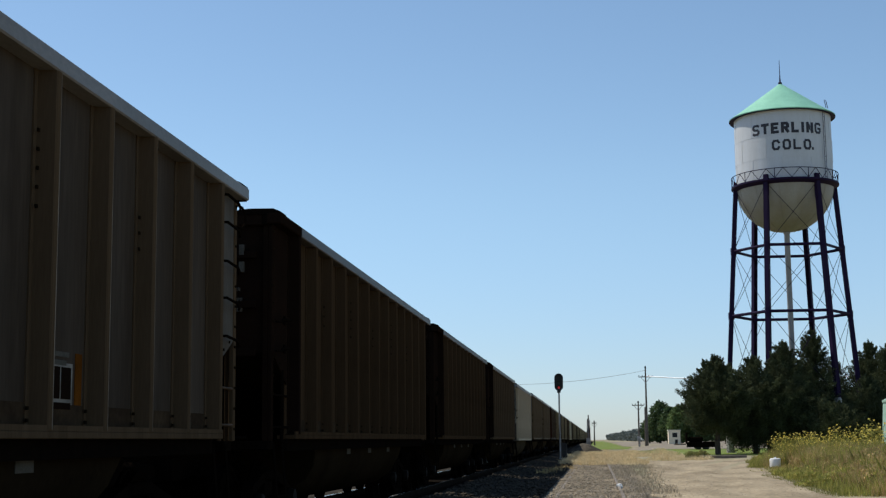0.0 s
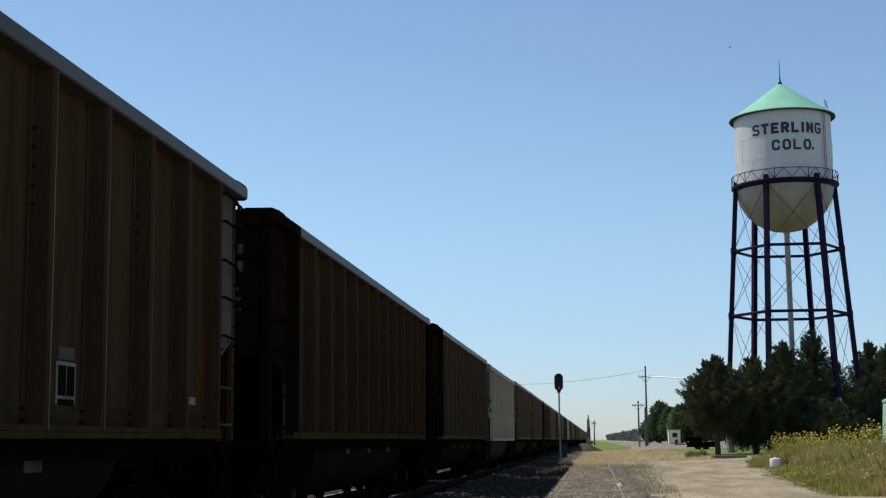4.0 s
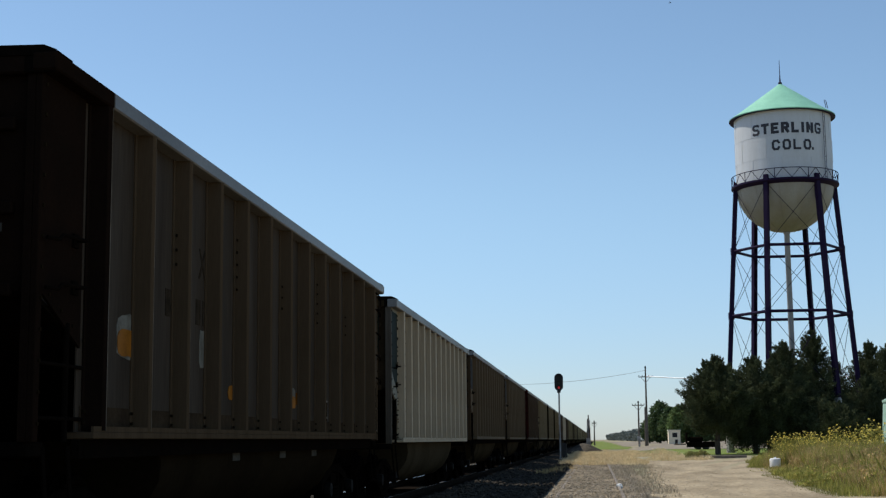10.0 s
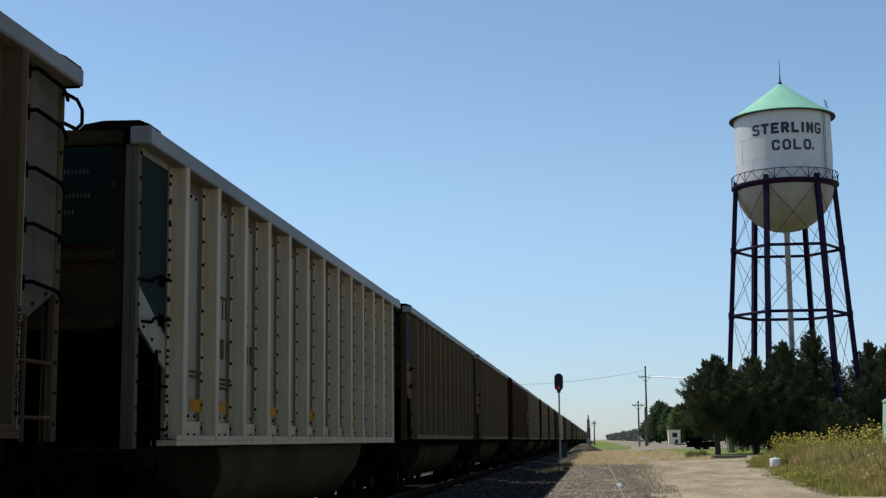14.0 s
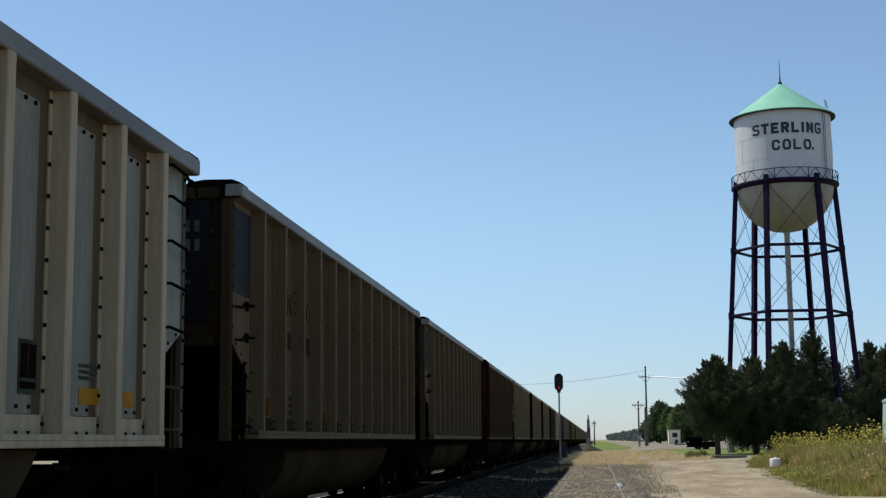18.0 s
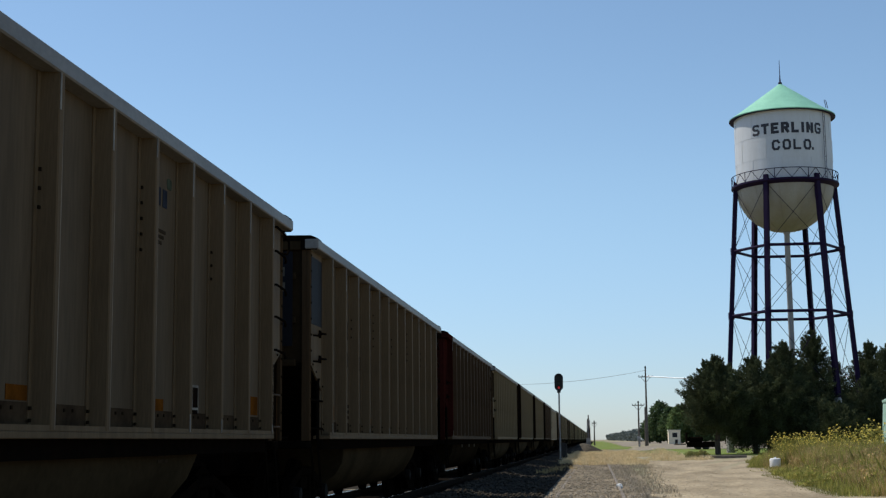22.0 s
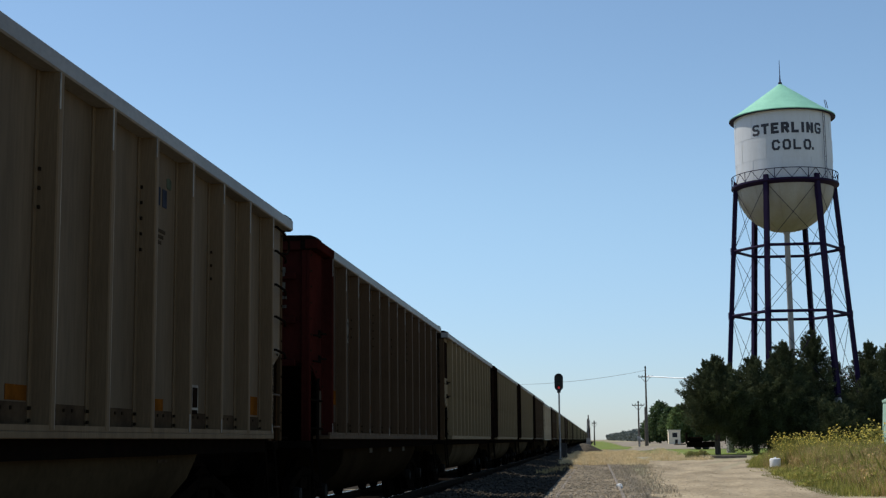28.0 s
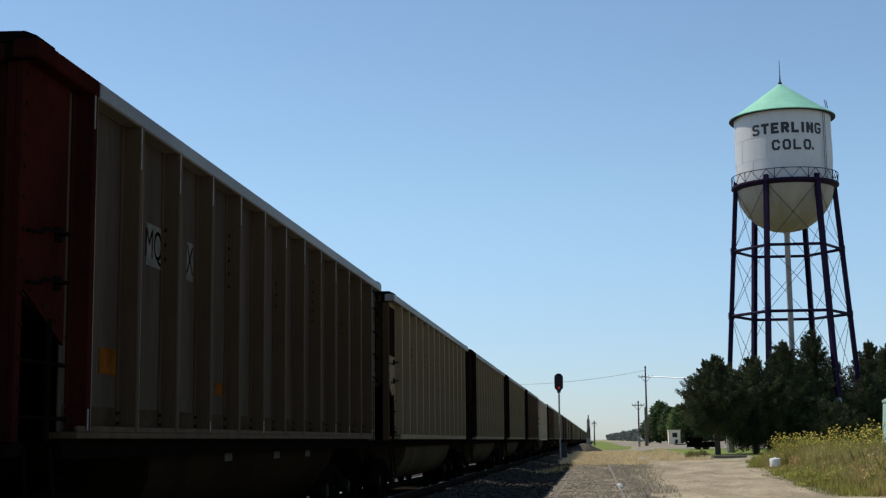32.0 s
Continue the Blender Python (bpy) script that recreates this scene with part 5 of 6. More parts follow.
# ---- plants ----
def clump_mesh(name, blobs, material, seed, per=1.0, leaf=0.16, slim=0.4):
    """A crown of many small leaf sprays. blobs: (centre, radii, sprays)."""
    rnd = random.Random(seed)
    vs, fs = [], []
    for c, r, count, *tip in blobs:
        for _ in range(int(count * per)):
            if tip:
                # a plume: sprays along a shoot that thins towards its end
                k = rnd.random()
                w = r * (1.05 - 0.85 * k)
                p = Vector(c).lerp(tip[0], k) + Vector((rnd.gauss(0, w), rnd.gauss(0, w), rnd.gauss(0, w)))
                along = (tip[0] - c).normalized()
                u = (along * 1.3 + Vector((rnd.gauss(0, 0.6), rnd.gauss(0, 0.6), rnd.gauss(0, 0.6)))).normalized()
                v = u.cross(Vector((rnd.gauss(0, 1), rnd.gauss(0, 1), rnd.gauss(0, 1)))).normalized()
                s = leaf * rnd.uniform(0.7, 1.6)
                b = len(vs)
                vs += [tuple(p - v * s * slim * 0.8), tuple(p + u * s * 1.5), tuple(p + v * s * slim * 0.8), tuple(p - u * s)]
                fs.append((b, b + 1, b + 2, b + 3))
                continue
            while True:
                d = Vector((rnd.gauss(0, 1), rnd.gauss(0, 1), rnd.gauss(0, 1)))
                if d.length > 0.01:
                    break
            d.normalize()
            k = rnd.random() ** 0.35
            p = Vector((c[0] + d.x * r[0] * k, c[1] + d.y * r[1] * k, c[2] + d.z * r[2] * k))
            u = Vector((rnd.gauss(0, 1), rnd.gauss(0, 1), rnd.gauss(0, 0.6) + 0.5)).normalized()
            v = u.cross(Vector((rnd.gauss(0, 1), rnd.gauss(0, 1), rnd.gauss(0, 1)))).normalized()
            s = leaf * rnd.uniform(0.6, 1.5)
            b = len(vs)
            vs += [tuple(p - v * s * slim), tuple(p + u * s * 1.2), tuple(p + v * s * slim), tuple(p - u * s * 0.8 + v * 0.1 * s)]
            fs.append((b, b + 1, b + 2, b + 3))
    me = bpy.data.meshes.new(name)
    me.from_pydata(vs, [], fs)
    me.materials.append(material)
    return me


def tree(name, label, x, y, h, r, kind, seed, material, sprays=9000, skirt=0.9, leaf=0.16, category="tree"):
    """kind 'round': a broad crown; 'spire': a pointed conifer with shelves of branches."""
    rnd = random.Random(seed)
    z = ground_z(x, y)
    tr = thing(name, label, category, m=pose(x, y, z))
    bm = bmesh.new()
    tall = h * (0.9 if kind == "spire" else 0.7)
    pts = [Vector((rnd.uniform(-0.1, 0.1) * i, rnd.uniform(-0.1, 0.1) * i, tall * i / 5)) for i in range(6)]
    pts[0] = Vector((0, 0, -0.3))
    w = 0.022 * h + 0.04
    for i in range(5):
        rod(bm, pts[i], pts[i + 1], w * (1.15 - i * 0.2), w * (0.95 - i * 0.2), 9)
    part("trunk", bm, M_BARK, tr)
    blobs = []
    bm = bmesh.new()
    n = 70 if kind == "spire" else 76
    for i in range(n):
        u = (i + 0.5) / n
        if kind == "spire":
            zz = skirt + (h - skirt - 0.3) * u
            rr = r * (1 - u) ** 0.8 * rnd.uniform(0.75, 1.12) + 0.12
        else:
            zz = skirt + (h - skirt - 0.3) * u
            rr = r * (min(1.0, (1 - u) / 0.58) ** 0.85 if kind == "cone" else math.sin(math.pi * min(0.98, 0.14 + 0.82 * u)) ** 0.6) * rnd.uniform(0.7, 1.1) * (0.75 + 0.25 * smooth(0, 0.2, u))
        a = i * 2.4 + rnd.uniform(-0.4, 0.4)
        reach = rr * (0.68 if kind == "round" else 0.52)
        c = Vector((reach * math.cos(a), reach * math.sin(a), zz + rnd.uniform(-0.1, 0.25)))
        size = max(0.2, rr * (0.42 if kind != "spire" else 0.44))
        flat = 0.62 if kind != "spire" else 0.3
        blobs.append((c, (size * 0.9, size * 0.9, size * flat + 0.12), sprays / n * (0.5 + size / r) * (0.55 if kind != "round" else 1.0)))
        trunk = Vector((0, 0, max(0.4, zz - reach * 0.5)))
        if zz > 1.5 and skirt > 0.3:
            rod(bm, trunk, c, 0.012 * h * 0.35, 0.008, 5)
    if kind != "round":
        shoots = int(60 + 45 * r)
        for i in range(shoots):
            u = rnd.random() ** 1.25 * 0.97
            a = rnd.uniform(0, math.tau)
            big = r * ((1 - u) ** 0.8 if kind == "spire" else min(1.0, (1 - u) / 0.58) ** 0.85) * (0.72 + 0.28 * smooth(0, 0.25, u)) + 0.1
            zz = skirt + (h - skirt - 0.35) * u
            p0 = Vector((math.cos(a) * big * 0.5, math.sin(a) * big * 0.5, zz))
            out = big * (rnd.uniform(0.42, 0.66) if kind == "spire" else rnd.uniform(0.22, 0.5))
            p1 = p0 + Vector((math.cos(a) * out, math.sin(a) * out, out * rnd.uniform(0.25, 0.8) + 0.15 + 0.3 * u))
            blobs.append((p0, 0.075 * big + 0.07, sprays * 0.62 / shoots * (0.4 + big / r), p1))
    for i in range(9):
        u = 0.5 + 0.05 * i
        w = 0.5 * r * (1 - u) ** 0.8 + 0.06
        blobs.append((Vector((0, 0, skirt + (h - skirt - 0.3) * u)), (w, w, 0.5), sprays / 90))
    if kind == "spire":
        blobs.append((Vector((0, 0, h - 0.35)), (0.1, 0.1, 0.45), 160))
    else:
        blobs.append((Vector((0, 0, skirt + (h - skirt) * 0.42)), (r * 0.55, r * 0.55, (h - skirt) * 0.40), sprays * 0.35))
        blobs.append((Vector((0, 0, h - 0.4)), (0.14, 0.14, 0.55), 260))
    if bm.verts:
        part("limbs", bm, M_BARK, tr)
    else:
        bm.free()
    part("crown", clump_mesh("crown", blobs, material, seed, leaf=leaf), None, tr)
    return tr


JUN = "dark green juniper with dense shaggy foliage"
for x, y, h, rad, kind, sprays, skirt, lab in (
        (9.6, 112.0, 7.9, 3.2, "cone", 60000, 1.9, JUN + " and a short bare trunk"),
        (12.9, 115.0, 8.0, 3.7, "cone", 44000, 0.5, JUN),
        (15.5, 116.0, 9.2, 3.3, "cone", 46000, 0.5, JUN),
        (18.2, 118.4, 10.4, 3.7, "spire", 40000, 0.5, "tall pointed dark green juniper standing above the others"),
        (19.2, 129.0, 7.8, 3.2, "cone", 20000, 0.4, JUN),
        (21.6, 128.0, 8.3, 3.2, "cone", 20000, 0.4, JUN),
        (24.7, 128.0, 9.9, 3.2, "cone", 44000, 0.4, "pointed dark green juniper behind the tower"),
        (25.9, 126.0, 9.4, 3.8, "cone", 34000, 0.3, JUN),
        (19.75, 115.4, 4.15, 2.6, "cone", 18000, 0.1, "low bushy dark green juniper"),
        (22.7, 119.4, 6.4, 2.7, "cone", 18000, 0.2, JUN),
        (18.2, 113.6, 4.6, 2.2, "cone", 13000, 0.1, "low bushy dark green juniper"),
        (25.6, 117.0, 5.8, 2.9, "cone", 16000, 0.2, JUN)):
    tree("juniper_tree", lab, x, y, h, rad, kind, int(x * 10), M_JUNIPER, sprays * 1.35, skirt, 0.064)
BRD = "broad leafy green tree beyond the yard"
for k, (x, y, h, rad) in enumerate(((11.9, 262, 7.9, 2.7), (13.6, 258, 6.6, 2.2), (10.4, 272, 4.9, 1.9), (14.1, 238, 6.4, 2.3), (16.0, 262, 6.0, 3.0), (17.0, 238, 5.5, 2.6), (19.5, 252, 6.5, 3.2), (22.5, 246, 6.5, 3.4), (26, 240, 6.5, 3.4))):
    tree("leafy_tree", BRD, x, y, h, rad, "round", 20 + k, M_YOUNGLEAF if k == 3 else M_BROADLEAF, 6000, 0.4, 0.22)


def far_wood():
    rnd = random.Random(77)
    blobs = []
    for i in range(260):
        u = rnd.random()
        y = 545 + 900 * u
        x = 18.0 - 0.0056 * (y - 560) + 40 * rnd.random() ** 1.5
        h = rnd.uniform(4.6, 6.6) * (1.0 - 0.12 * u)
        for s in range(3):
            blobs.append(((x + rnd.uniform(-2, 2), y + rnd.uniform(-4, 4), h * (0.3 + 0.22 * s)), (3.6 - 0.7 * s, 5.0, h * 0.28), 130))
    me = clump_mesh("far_wood", blobs, M_FARLEAF, 5, leaf=0.5)
    return tagged(new("far_wood", me), "distant belt of green trees along the highway", "trees", kind="stuff")


far_wood()


def blades(name, n, region, height, width, material, label, lean=0.35, seed=1):
    """Many single grass blades, joined."""
    rnd = random.Random(seed)
    vs, fs = [], []
    for _ in range(n):
        got = region(rnd)
        if got is None:
            continue
        x, y, k = got
        z = surface_z(x, y) - 0.02
        h = rnd.uniform(*height) * k
        a, b = rnd.uniform(0, math.tau), rnd.uniform(0, math.tau)
        dx, dy = math.cos(a) * width / 2, math.sin(a) * width / 2
        lx, ly = math.cos(b) * lean * h * rnd.random(), math.sin(b) * lean * h * rnd.random()
        i = len(vs)
        vs += [(x - dx, y - dy, z), (x + dx, y + dy, z), (x + dx * 0.6 + lx * 0.4, y + dy * 0.6 + ly * 0.4, z + h * 0.6), (x + lx, y + ly, z + h), (x - dx * 0.6 + lx * 0.4, y - dy * 0.6 + ly * 0.4, z + h * 0.6)]
        fs.append((i, i + 1, i + 2, i + 3, i + 4))
    me = bpy.data.meshes.new(name)
    me.from_pydata(vs, [], fs)
    me.materials.append(material)
    return tagged(new(name, me), label, "grass", kind="stuff")


def dry_patch(r):
    x, y = r.uniform(-1.9, 7.0), 66 + 84 * r.random() ** 1.6
    m = noise.noise(Vector((x * 0.5, y * 0.12, 3)))
    if y < 70 + 1.4 * max(0.0, x) + 6 * m or m < -0.02 and (x > 2.6 or r.random() < 0.5) or x > 2.8 and (y < 84 or r.random() < 0.45):
        return None
    return x, y, 0.6 + 0.8 * max(0, m + 0.3)


def tuft(r):
    y = 26 + 46 * r.random()
    x = r.uniform(-1.05, 1.9 + 0.031 * max(0.0, y - 31))
    m = noise.noise(Vector((x * 1.3, y * 0.5, 9))) + 0.1 * smooth(0.4, 0.9, x) - 0.3 * smooth(1.3, 1.9, x - 0.031 * max(0.0, y - 31))
    return (x, y, 0.5 + m + (0.25 if x > 0.7 else 0.0)) if m > -0.05 else None


blades("dry_grass", 120000, dry_patch, (0.07, 0.32), 0.022, M_DRY, "straw-coloured dry grass over the old siding", 1.3, 2)
blades("siding_weeds", 17000, tuft, (0.05, 0.2), 0.012, M_GREYSTRAW, "short bleached weeds between the rails", 0.9, 3)


def rust_tuft(r):
    c = r.choice(((-1.9, 53.0), (-1.3, 62.0), (-1.6, 57.0)))
    return c[0] + r.gauss(0, 0.22), c[1] + r.gauss(0, 0.5), 1.0


blades("rusty_tufts", 330, rust_tuft, (0.06, 0.26), 0.02, M_TANWEED, "dead brown tufts on the ditch edge", 0.7, 12)


def weed_edge(y):
    return 4.75 + 0.058 * (y - 32) + 0.06 * max(0.0, y - 60) + 0.35 * noise.noise(Vector((0, y * 0.3, 4)))


def by_drum(x, y):
    """The trampled corner before the white drum."""
    return 6.0 < x < 8.1 and 50 < y < 60.6


def weed_bed(low, high):
    def region(r):
        y = 29.5 + 48 * r.random() ** 1.2
        x = weed_edge(y) + 9.0 * r.random() ** 1.35
        d = x - weed_edge(y) + 0.02 * max(0, y - 30)
        if not low <= d <= high or (y < 31.4 + 0.5 * r.random()):
            return None
        return x, y, (0.12 + 0.88 * smooth(0, 3.6, d)) * (0.3 if by_drum(x, y) else 1.0)
    return region


blades("edge_grass", 80000, weed_bed(0, 2.9), (0.2, 0.5), 0.012, M_EDGE, "short green grass at the edge of the weeds", 0.6, 4)
blades("tall_grass", 62000, weed_bed(1.3, 30), (0.35, 1.05), 0.014, M_TANWEED, "tall seeding brown-green grass", 0.5, 5)
blades("green_weeds", 30000, weed_bed(0.7, 30), (0.4, 1.15), 0.026, M_WEED, "tall green weeds with narrow leaves", 0.5, 6)


def weed_bushes():
    """Bushy tumbleweed and leafy growth between the stalks."""
    rnd = random.Random(21)
    for nm, mt, n, lab in (("brown_bushes", M_TANWEED, 430, "bushy brown seeding weeds"), ("green_bushes", M_WEED, 200, "leafy green weeds")):
        blobs = []
        while len(blobs) < n:
            y = 31 + 46 * rnd.random() ** 1.2
            d = (1.7 if nm == "brown_bushes" else 0.6) + 7.3 * rnd.random() ** 1.2
            x = weed_edge(y) + d
            if y < 33 + d * 0.2 or by_drum(x, y):
                continue
            k = 0.12 + 0.88 * smooth(0, 4.2, d + 0.02 * max(0, y - 30))
            s = rnd.uniform(0.25, 0.55)
            blobs.append(((x, y, ground_z(x, y) + 0.42 * k * rnd.uniform(0.5, 1.5)), (s, s, 0.5 * k * rnd.uniform(0.6, 1.0)), 190))
        tagged(new(nm, clump_mesh(nm, blobs, mt, n, leaf=0.05)), lab, "weeds", kind="stuff")


weed_bushes()


def kerb_bush():
    """A low green weed at the end of the timber kerb."""
    rnd = random.Random(5)
    blobs = [((6.15 + rnd.gauss(0, 0.34), 88.4 + rnd.gauss(0, 0.4), 0.05 + 0.3 * rnd.random()), (0.3, 0.3, 0.22), 260) for _ in range(14)]
    tagged(new("low_weed", clump_mesh("low_weed", blobs, M_EDGE, 3, leaf=0.05)), "low green weed at the end of the timber kerb", "weed")


kerb_bush()


def dirt_mound():
    """Dark spoil heaped beside the crossing."""
    bm = bmesh.new()
    rings = []
    for k in range(10):
        u = k / 9
        ring = []
        for i in range(28):
            a = i * math.tau / 28
            rr = 0.05 + 2.5 * u * (1 + 0.25 * noise.noise(Vector((math.cos(a) * 2, math.sin(a) * 2, 3))))
            x, y = -0.45 * (1 - u) + rr * math.cos(a), 1.3 * rr * math.sin(a)
            ring.append(bm.verts.new((x, y, 0.98 * (1 - smooth(0.0, 1.0, u)) - 0.12 * u + 0.12 * noise.noise(Vector((x * 1.6, y * 1.6, 5))))))
        rings.append(ring)
    for a, b in zip(rings, rings[1:]):
        for i in range(28):
            j = (i + 1) % 28
            bm.faces.new((a[i], a[j], b[j], b[i]))
    bm.faces.new(rings[0])
    ob = tagged(part("dirt_mound", bm, M_SPOIL, smooth=True), "heap of dark earth and gravel beside the level crossing", "mound")
    ob.location = (-0.9, 139.5, surface_z(0.0, 139.5) - 0.02)


dirt_mound()


def sunflower_plant(variant):
    """A wild sunflower: branching stems, leaves and small yellow heads."""
    rnd = random.Random(variant * 31 + 4)
    bm = bmesh.new()
    heads, leaves = [], []
    h = rnd.uniform(1.1, 1.45)
    top = Vector((rnd.uniform(-0.1, 0.1), rnd.uniform(-0.1, 0.1), h))
    rod(bm, (0, 0, -0.05), top, 0.014, 0.006, 5)
    heads.append(top)
    for i in range(11):
        u = rnd.uniform(0.3, 0.95)
        a = rnd.uniform(0, math.tau)
        p = top * u
        q = p + Vector((math.cos(a) * 0.34, math.sin(a) * 0.34, rnd.uniform(0.1, 0.45)))
        rod(bm, p, q, 0.008, 0.004, 4)
        heads.append(q)
        for k in range(5):
            leaves.append(p.lerp(q, rnd.random()) + Vector((rnd.uniform(-0.05, 0.05), rnd.uniform(-0.05, 0.05), 0)))
    stem = mesh_of("stem", bm, M_WEED)
    bm = bmesh.new()
    for c in leaves:
        a, s = rnd.uniform(0, math.tau), rnd.uniform(0.06, 0.13)
        d, e = Vector((math.cos(a), math.sin(a), rnd.uniform(-0.5, 0.2))), Vector((-math.sin(a), math.cos(a), 0))
        bm.faces.new([bm.verts.new(v) for v in (c, c + d * s * 0.5 + e * s * 0.35, c + d * s, c + d * s * 0.5 - e * s * 0.35)])
    leaf = mesh_of("leafage", bm, M_WEED)
    bm = bmesh.new()
    for c in heads:
        nrm = Vector((rnd.uniform(-0.9, 0.3), rnd.uniform(-0.7, 0.5), 0.6)).normalized()
        t = nrm.orthogonal().normalized()
        b = nrm.cross(t)
        for k in range(8):
            a = k * math.tau / 8
            d, e = t * math.cos(a) + b * math.sin(a), -t * math.sin(a) + b * math.cos(a)
            s = rnd.uniform(0.032, 0.05)
            bm.faces.new([bm.verts.new(v) for v in (c + d * 0.01, c + d * s * 0.6 + e * s * 0.35, c + d * s, c + d * s * 0.6 - e * s * 0.35)])
    flower = mesh_of("blossom", bm, M_FLOWER)
    return stem, leaf, flower


KINDS = [sunflower_plant(k) for k in range(5)]
rnd = random.Random(8)
count = 0
while count < 190:
    if count < 70:
        # the stand behind the drum
        y = 61.5 + 13 * rnd.random()
        x = (0.1262 + 0.034 * rnd.random()) * y
        d = 2.5
    else:
        y = 49 + 29 * rnd.random()
        d = 1.2 + 7.5 * rnd.random() ** 1.3 + max(0, (50 - y) * 0.3)
        x = weed_edge(y) + d
    if count >= 70 and noise.noise(Vector((x * 0.5, y * 0.2, 6))) < 0.0 or by_drum(x, y):
        continue
    st, lf, fl = KINDS[count % 5]
    sf = thing("wild_sunflower", "wild sunflower with small yellow heads among tall weeds", "flowering plant", "wild sunflowers", pose(x, y, ground_z(x, y), 0, 0, rnd.uniform(0, 360)))
    k = rnd.uniform(0.5, 1.12) * (0.75 + 0.35 * smooth(0.5, 5, d))
    sf.scale = (k, k, k)
    for nm, me in (("stem", st), ("leafage", lf), ("blossom", fl)):
        part(nm, me, None, sf)["kind"] = "stuff"
    count += 1

# ---- a swallow hawking over the line ----
M_FEATHER = mat("dark_feathers", (0.03, 0.03, 0.04), 0.7, 0, 0.2, 20, 0.05)


def swallow():
    """A small bird that heads along its +y."""
    sw = thing("swallow", "small dark swallow gliding high over the line", "bird")
    bm = bmesh.new()
    lathe(bm, [(0.004, -0.09), (0.02, -0.05), (0.028, 0.0), (0.022, 0.05), (0.012, 0.075), (0.003, 0.09)], 10)
    bmesh.ops.rotate(bm, matrix=Matrix.Rotation(-math.pi / 2, 3, "X"), verts=bm.verts[:])
    part("body", bm, M_FEATHER, sw, smooth=True)
    for s in (-1, 1):
        bm = bmesh.new()
        out = [(0.015, 0.04), (0.09, 0.055), (0.19, -0.03), (0.08, -0.0), (0.015, -0.035)]
        lo = [bm.verts.new((s * x, y, 0.01 + 0.25 * x)) for x, y in out]
        hi = [bm.verts.new((s * x, y, 0.016 + 0.25 * x)) for x, y in out]
        for i in range(5):
            j = (i + 1) % 5
            bm.faces.new((lo[i], lo[j], hi[j], hi[i]))
        bm.faces.new(lo[::-1])
        bm.faces.new(hi)
        part("wing", bm, M_FEATHER, sw)
        bm = bmesh.new()
        rod(bm, (s * 0.008, -0.08, 0), (s * 0.03, -0.17, 0), 0.008, 0.002, 5)
        part("tail_streamer", bm, M_FEATHER, sw)
    return sw


SWALLOW = swallow()
BIRD_WAY = [(0.0, 40.0, 116.0, 25.0), (2.0, 24.0, 112.0, 29.5), (3.5, 13.94, 110.0, 31.96), (5.5, 5.89, 110.0, 34.15), (6.0, 3.85, 110.0, 34.76), (6.4, 2.5, 110.0, 35.4),
            (6.8, 1.54, 110.2, 35.68), (7.2, 0.89, 110.8, 35.71), (7.6, 0.66, 111.6, 35.57), (8.2, 1.48, 112.6, 35.25), (9.0, 3.55, 112.0, 35.35),
            (9.4, 5.03, 111.2, 35.81), (9.8, 6.37, 110.6, 36.42), (10.2, 7.48, 110.2, 36.84), (11.0, 9.42, 110.0, 37.61), (14.0, 18.0, 112.0, 41.0), (32.0, 90.0, 150.0, 60.0)]


def bird_rows():
    """Heads along its way, climbing and turning smoothly."""
    rows, last = [], None
    for k, (t, x, y, z) in enumerate(BIRD_WAY):
        a, b = BIRD_WAY[max(0, k - 1)], BIRD_WAY[min(len(BIRD_WAY) - 1, k + 1)]
        rz = math.degrees(math.atan2(-(b[1] - a[1]), b[2] - a[2]))
        if last is not None:
            while rz - last > 180:
                rz -= 360
            while rz - last < -180:
                rz += 360
        last = rz
        rows.append((t, pose(x, y, z, 0, 0, rz)))
    return rows



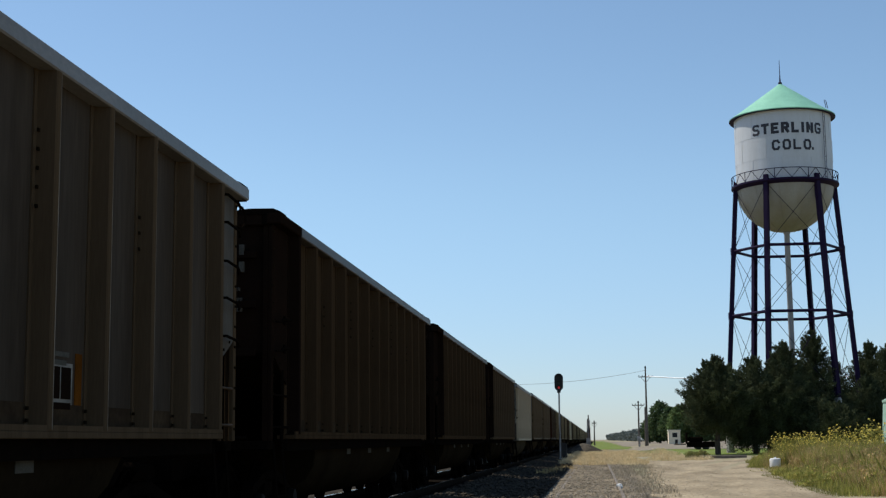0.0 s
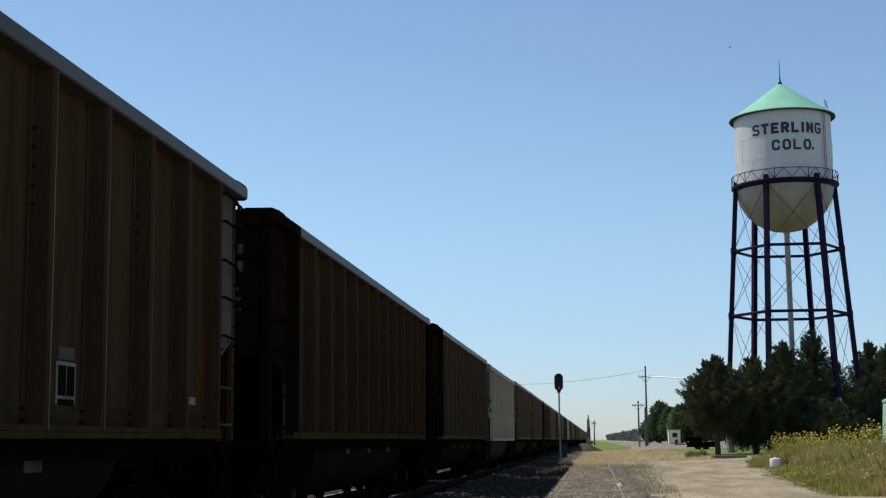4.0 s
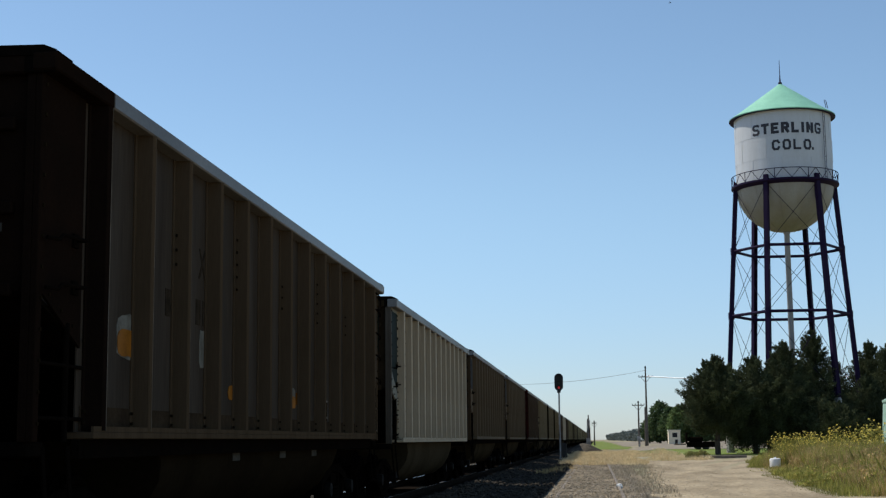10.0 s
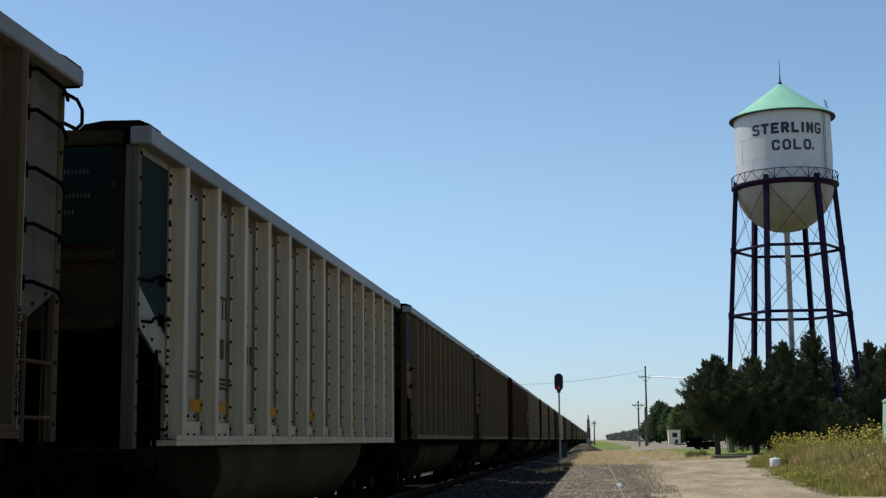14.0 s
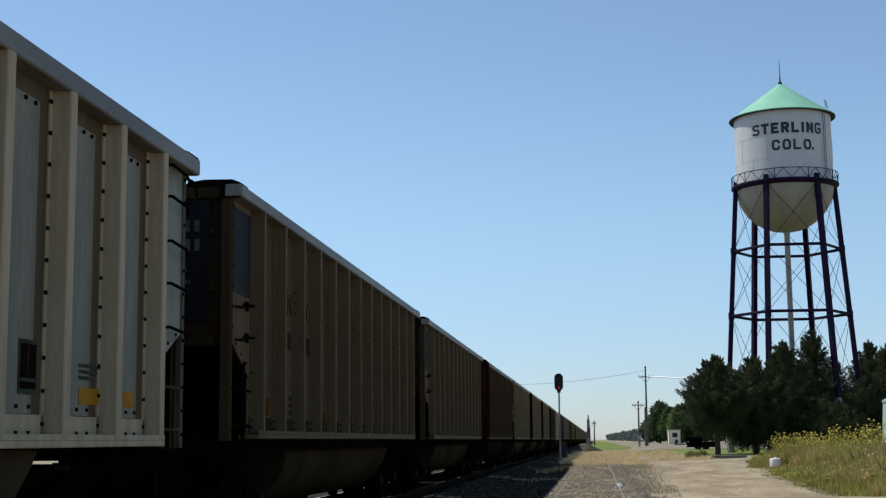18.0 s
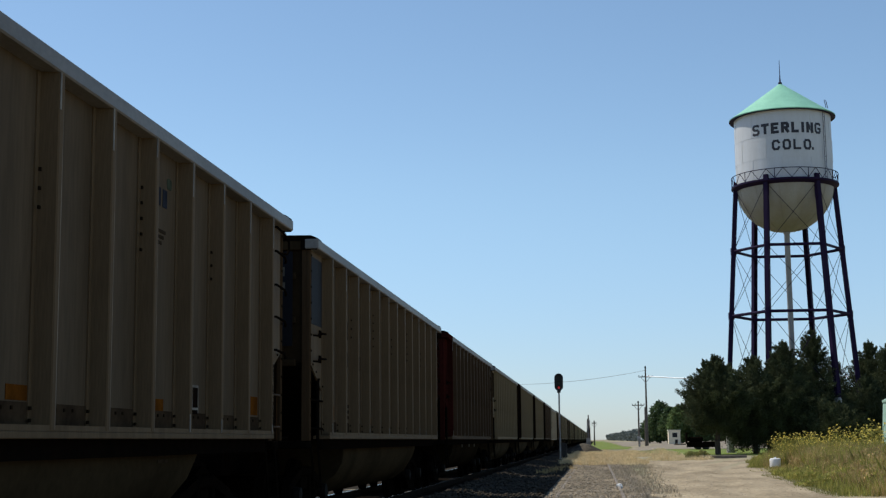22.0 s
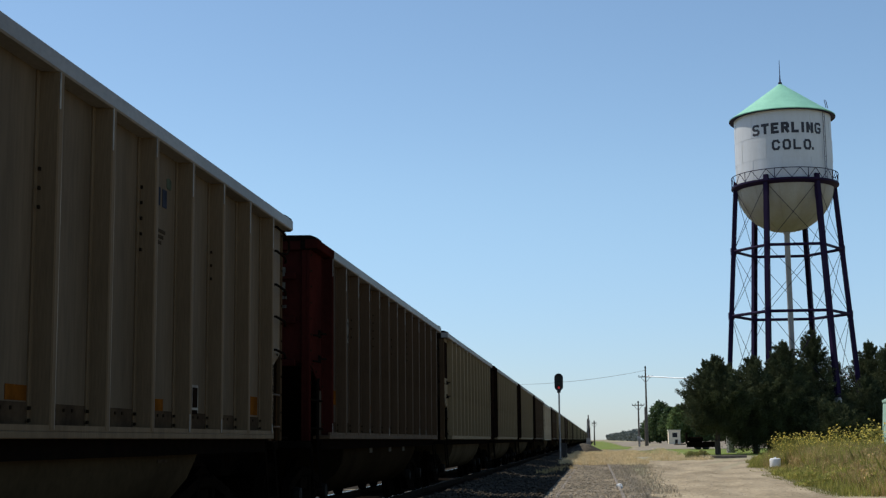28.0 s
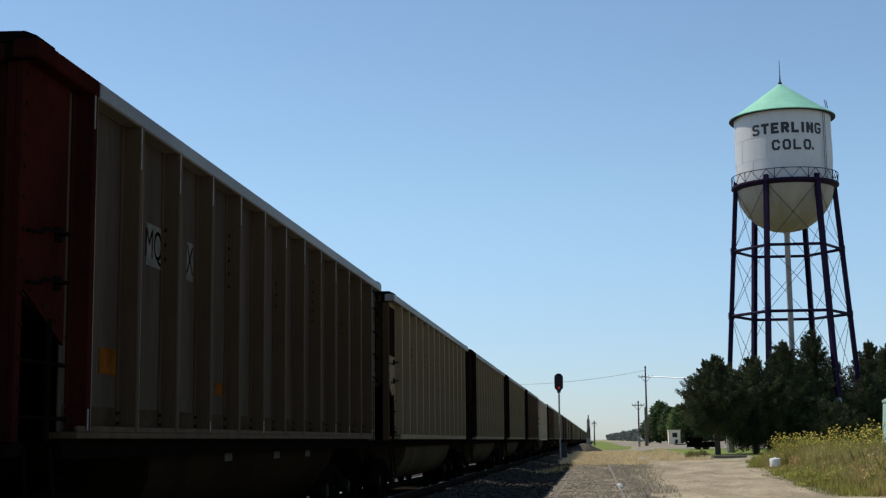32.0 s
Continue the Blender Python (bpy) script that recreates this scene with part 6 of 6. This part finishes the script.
# ---- markings on the cars ----
def mark_cars():
    # the first car past the tripod
    c = CAR[0]
    frame_plate(c, 2.64, 1.56, 0.45, 0.36, M_SCUFF)
    bars(c, "stencil", 2.64, 1.80, 0.3, 0.035, 2, M_GREYPATCH)
    for y, z, w, h in ((2.98, 1.6, 0.13, 0.44), (6.3, 1.85, 0.1, 0.75), (0.5, 1.55, 0.2, 0.2)):
        panel(c, "amber_streak", y, z, w, h, M_AMBER)
    tub_marks(c, (-1.6, 0.4, 2.3), M_GREYPATCH)
    # two dark cars
    for k in (1, 2):
        c = CAR[k]
        panel(c, "amber_streak", 0.05, 1.62, 0.1, 0.47, M_AMBER)
        panel(c, "amber_streak", 6.22, 1.85, 0.09, 0.85, M_AMBER)
        panel(c, "pale_sticker", 5.9, 1.56, 0.2, 0.07, M_PATCH)
        frame_plate(c, 2.81, 1.58, 0.36, 0.34, M_SCUFF)
        panel(c, "pale_sticker", 2.81, 1.81, 0.3, 0.09, M_GREYPATCH)
        tub_marks(c, (-1.6, 0.4, 2.5), M_GREYPATCH)
        end_writing(c, M_GREYPATCH, 6)
    # the car with rubbed amber patches
    c = CAR[3]
    for y, z, w, h in ((-5.40, 2.02, 0.5, 0.36), (0.68, 1.72, 0.38, 0.24), (3.62, 1.72, 0.44, 0.26), (5.85, 2.08, 0.44, 0.42)):
        worn_patch(c, "pale_smudge", y, z, w, h, M_PATCH, "rubbed pale patch")
    for y, z, w, h in ((-5.42, 1.97, 0.42, 0.22), (-2.17, 1.68, 0.3, 0.15), (0.70, 1.66, 0.34, 0.15), (3.62, 1.66, 0.4, 0.15), (5.86, 2.02, 0.36, 0.25)):
        worn_patch(c, "amber_patch", y, z, w, h, M_YELLOW, "worn amber patch", 0.004)
    lettering(c, "X", -3.3, 2.85, 0.42, M_INK)
    for y in (-4.35, -4.1, -3.42, -3.2):
        panel(c, "number_bar", y, 2.4, 0.15, 0.24, M_INK)
    worn_patch(c, "pale_smudge", -3.27, 2.06, 0.2, 0.36, M_PATCH, "white smear")
    worn_patch(c, "amber_patch", 0.95, 1.71, 0.16, 0.15, M_AMBER)
    frame_plate(c, 2.78, 1.58, 0.34, 0.32, M_SCUFF)
    tub_marks(c, (-1.6, 0.6, 2.5), M_GREYPATCH)
    end_writing(c, M_GREYPATCH, 2)
    end_words(c, ("CLASS C", "BEAMS", "LOCKS", "KNUCKLE PIN", "MARK"), M_GREYPATCH)
    jack_words(c)
    # the bright car
    c = CAR[4]
    for y, w in ((-5.45, 0.46), (-4.58, 0.3), (-2.39, 0.39), (-0.11, 0.38), (0.54, 0.48), (2.81, 0.43), (5.0, 0.4), (5.85, 0.3)):
        panel(c, "amber_marker", y, 1.52, w, 0.12, M_GOLD, "amber reflective marker", SKIN + 0.009)
    lettering(c, "TI", -4.55, 2.5, 0.34, M_INKGREEN, 0.009)
    lettering(c, "X", -3.66, 2.5, 0.34, M_INKGREEN, 0.009)
    for y in (-4.6, -4.38, -3.62, -3.42):
        panel(c, "number_bar", y, 2.1, 0.13, 0.2, M_INKGREEN, "", SKIN + 0.009)
    for y, z, r in ((-4.45, 1.72, 3), (0.56, 1.6, 2), (2.75, 2.0, 4), (5.0, 1.66, 3), (-5.5, 1.75, 2)):
        bars(c, "stencil", y, z + 0.08, 0.42, 0.026, r, M_INKGREEN, SKIN + 0.009)
    frame_plate(c, 3.88, 1.68, 0.30, 0.36, M_INKGREEN, 0.009)
    end_writing(c, M_INKGREEN, 3, False)
    # the two blue-ended cars
    for k in (5, 6):
        c = CAR[k]
        lettering(c, "PN", -4.52, 2.82, 0.40, M_INK)
        lettering(c, "X", -3.42, 2.82, 0.40, M_INK)
        for y in (-4.60, -4.42, -3.48, -3.30):
            panel(c, "number_bar", y, 2.4, 0.14, 0.22, M_INK)
        for y, z, w, h in ((-5.59, 1.58, 0.27, 0.2), (-2.36, 1.5, 0.36, 0.12), (-0.22, 1.51, 0.36, 0.1), (2.62, 1.5, 0.42, 0.1), (5.98, 1.57, 0.42, 0.2)):
            panel(c, "amber_marker", y, z, w, h, M_AMBER, "faded amber marker")
        bars(c, "stencil", -1.35, 1.55, 0.2, 0.03, 4, M_GREYPATCH)
        bars(c, "stencil", -4.26, 1.7, 0.36, 0.05, 3, M_INK)
        bars(c, "stencil", 2.63, 3.0, 0.36, 0.03, 3, M_INK)
        frame_plate(c, 3.7, 1.56, 0.38, 0.3, M_SCUFF)
        jack_words(c)
        # an operator's emblem, kept to plain shapes
        for y, w in ((2.45, 0.05), (2.6, 0.12), (2.78, 0.12)):
            panel(c, "emblem_bar", y, 3.3, w, 0.16, M_INKBLUE)
        worn_patch(c, "emblem_leaf", 2.9, 3.45, 0.14, 0.1, M_INKGREEN)
        bars(c, "tub_stencil", 3.2, 1.12, 0.4, 0.03, 3, M_INK, 1.36)
        end_writing(c, M_GREYPATCH, 7)
        scuffs(c)
    # the red-ended car
    c = CAR[7]
    panel(c, "white_plate", -4.46, 2.84, 0.40, 0.36, M_PLATE, "greyed white plate")
    panel(c, "white_plate", -3.40, 2.84, 0.2, 0.36, M_PLATE, "greyed white plate")
    lettering(c, "MQ", -4.46, 2.84, 0.36, M_INK)
    lettering(c, "X", -3.40, 2.84, 0.38, M_INK)
    for y, z, w, h in ((-5.52, 1.8, 0.36, 0.2), (-2.34, 1.7, 0.3, 0.12), (1.4, 1.55, 0.3, 0.1)):
        panel(c, "amber_marker", y, z, w, h, M_AMBER)
    tub_marks(c, (-1.6, 0.6, 2.4), M_GREYPATCH)
    end_writing(c, M_GREYPATCH, 5)
    scuffs(c)
    end_writing(CAR[8], M_GREYPATCH, 5)


mark_cars()


# ---- what moves: the train rolls past, slowing down ----
def motions():
    whole = [32.0 * k / 32 for k in range(33)]
    for i, car in TRAIN:
        walk(car, [(t, car_pose(i, t)) for t in whole])
    walk(SWALLOW, bird_rows())
    n = 200
    for i, car in TRAIN:
        if not -1 <= i <= 12:
            continue
        for truck in [o for o in car.children if o.name.startswith("truck")]:
            for w in [o for o in truck.children if o.name.startswith("wheelset")]:
                at = w.location.copy()
                rows = []
                for k in range(n + 1):
                    t = 32.0 * k / n
                    rows.append((t, Matrix.Translation(at) @ Matrix.Rotation(train_pos(t) / 0.457, 4, "X")))
                walk(w, rows)


motions()
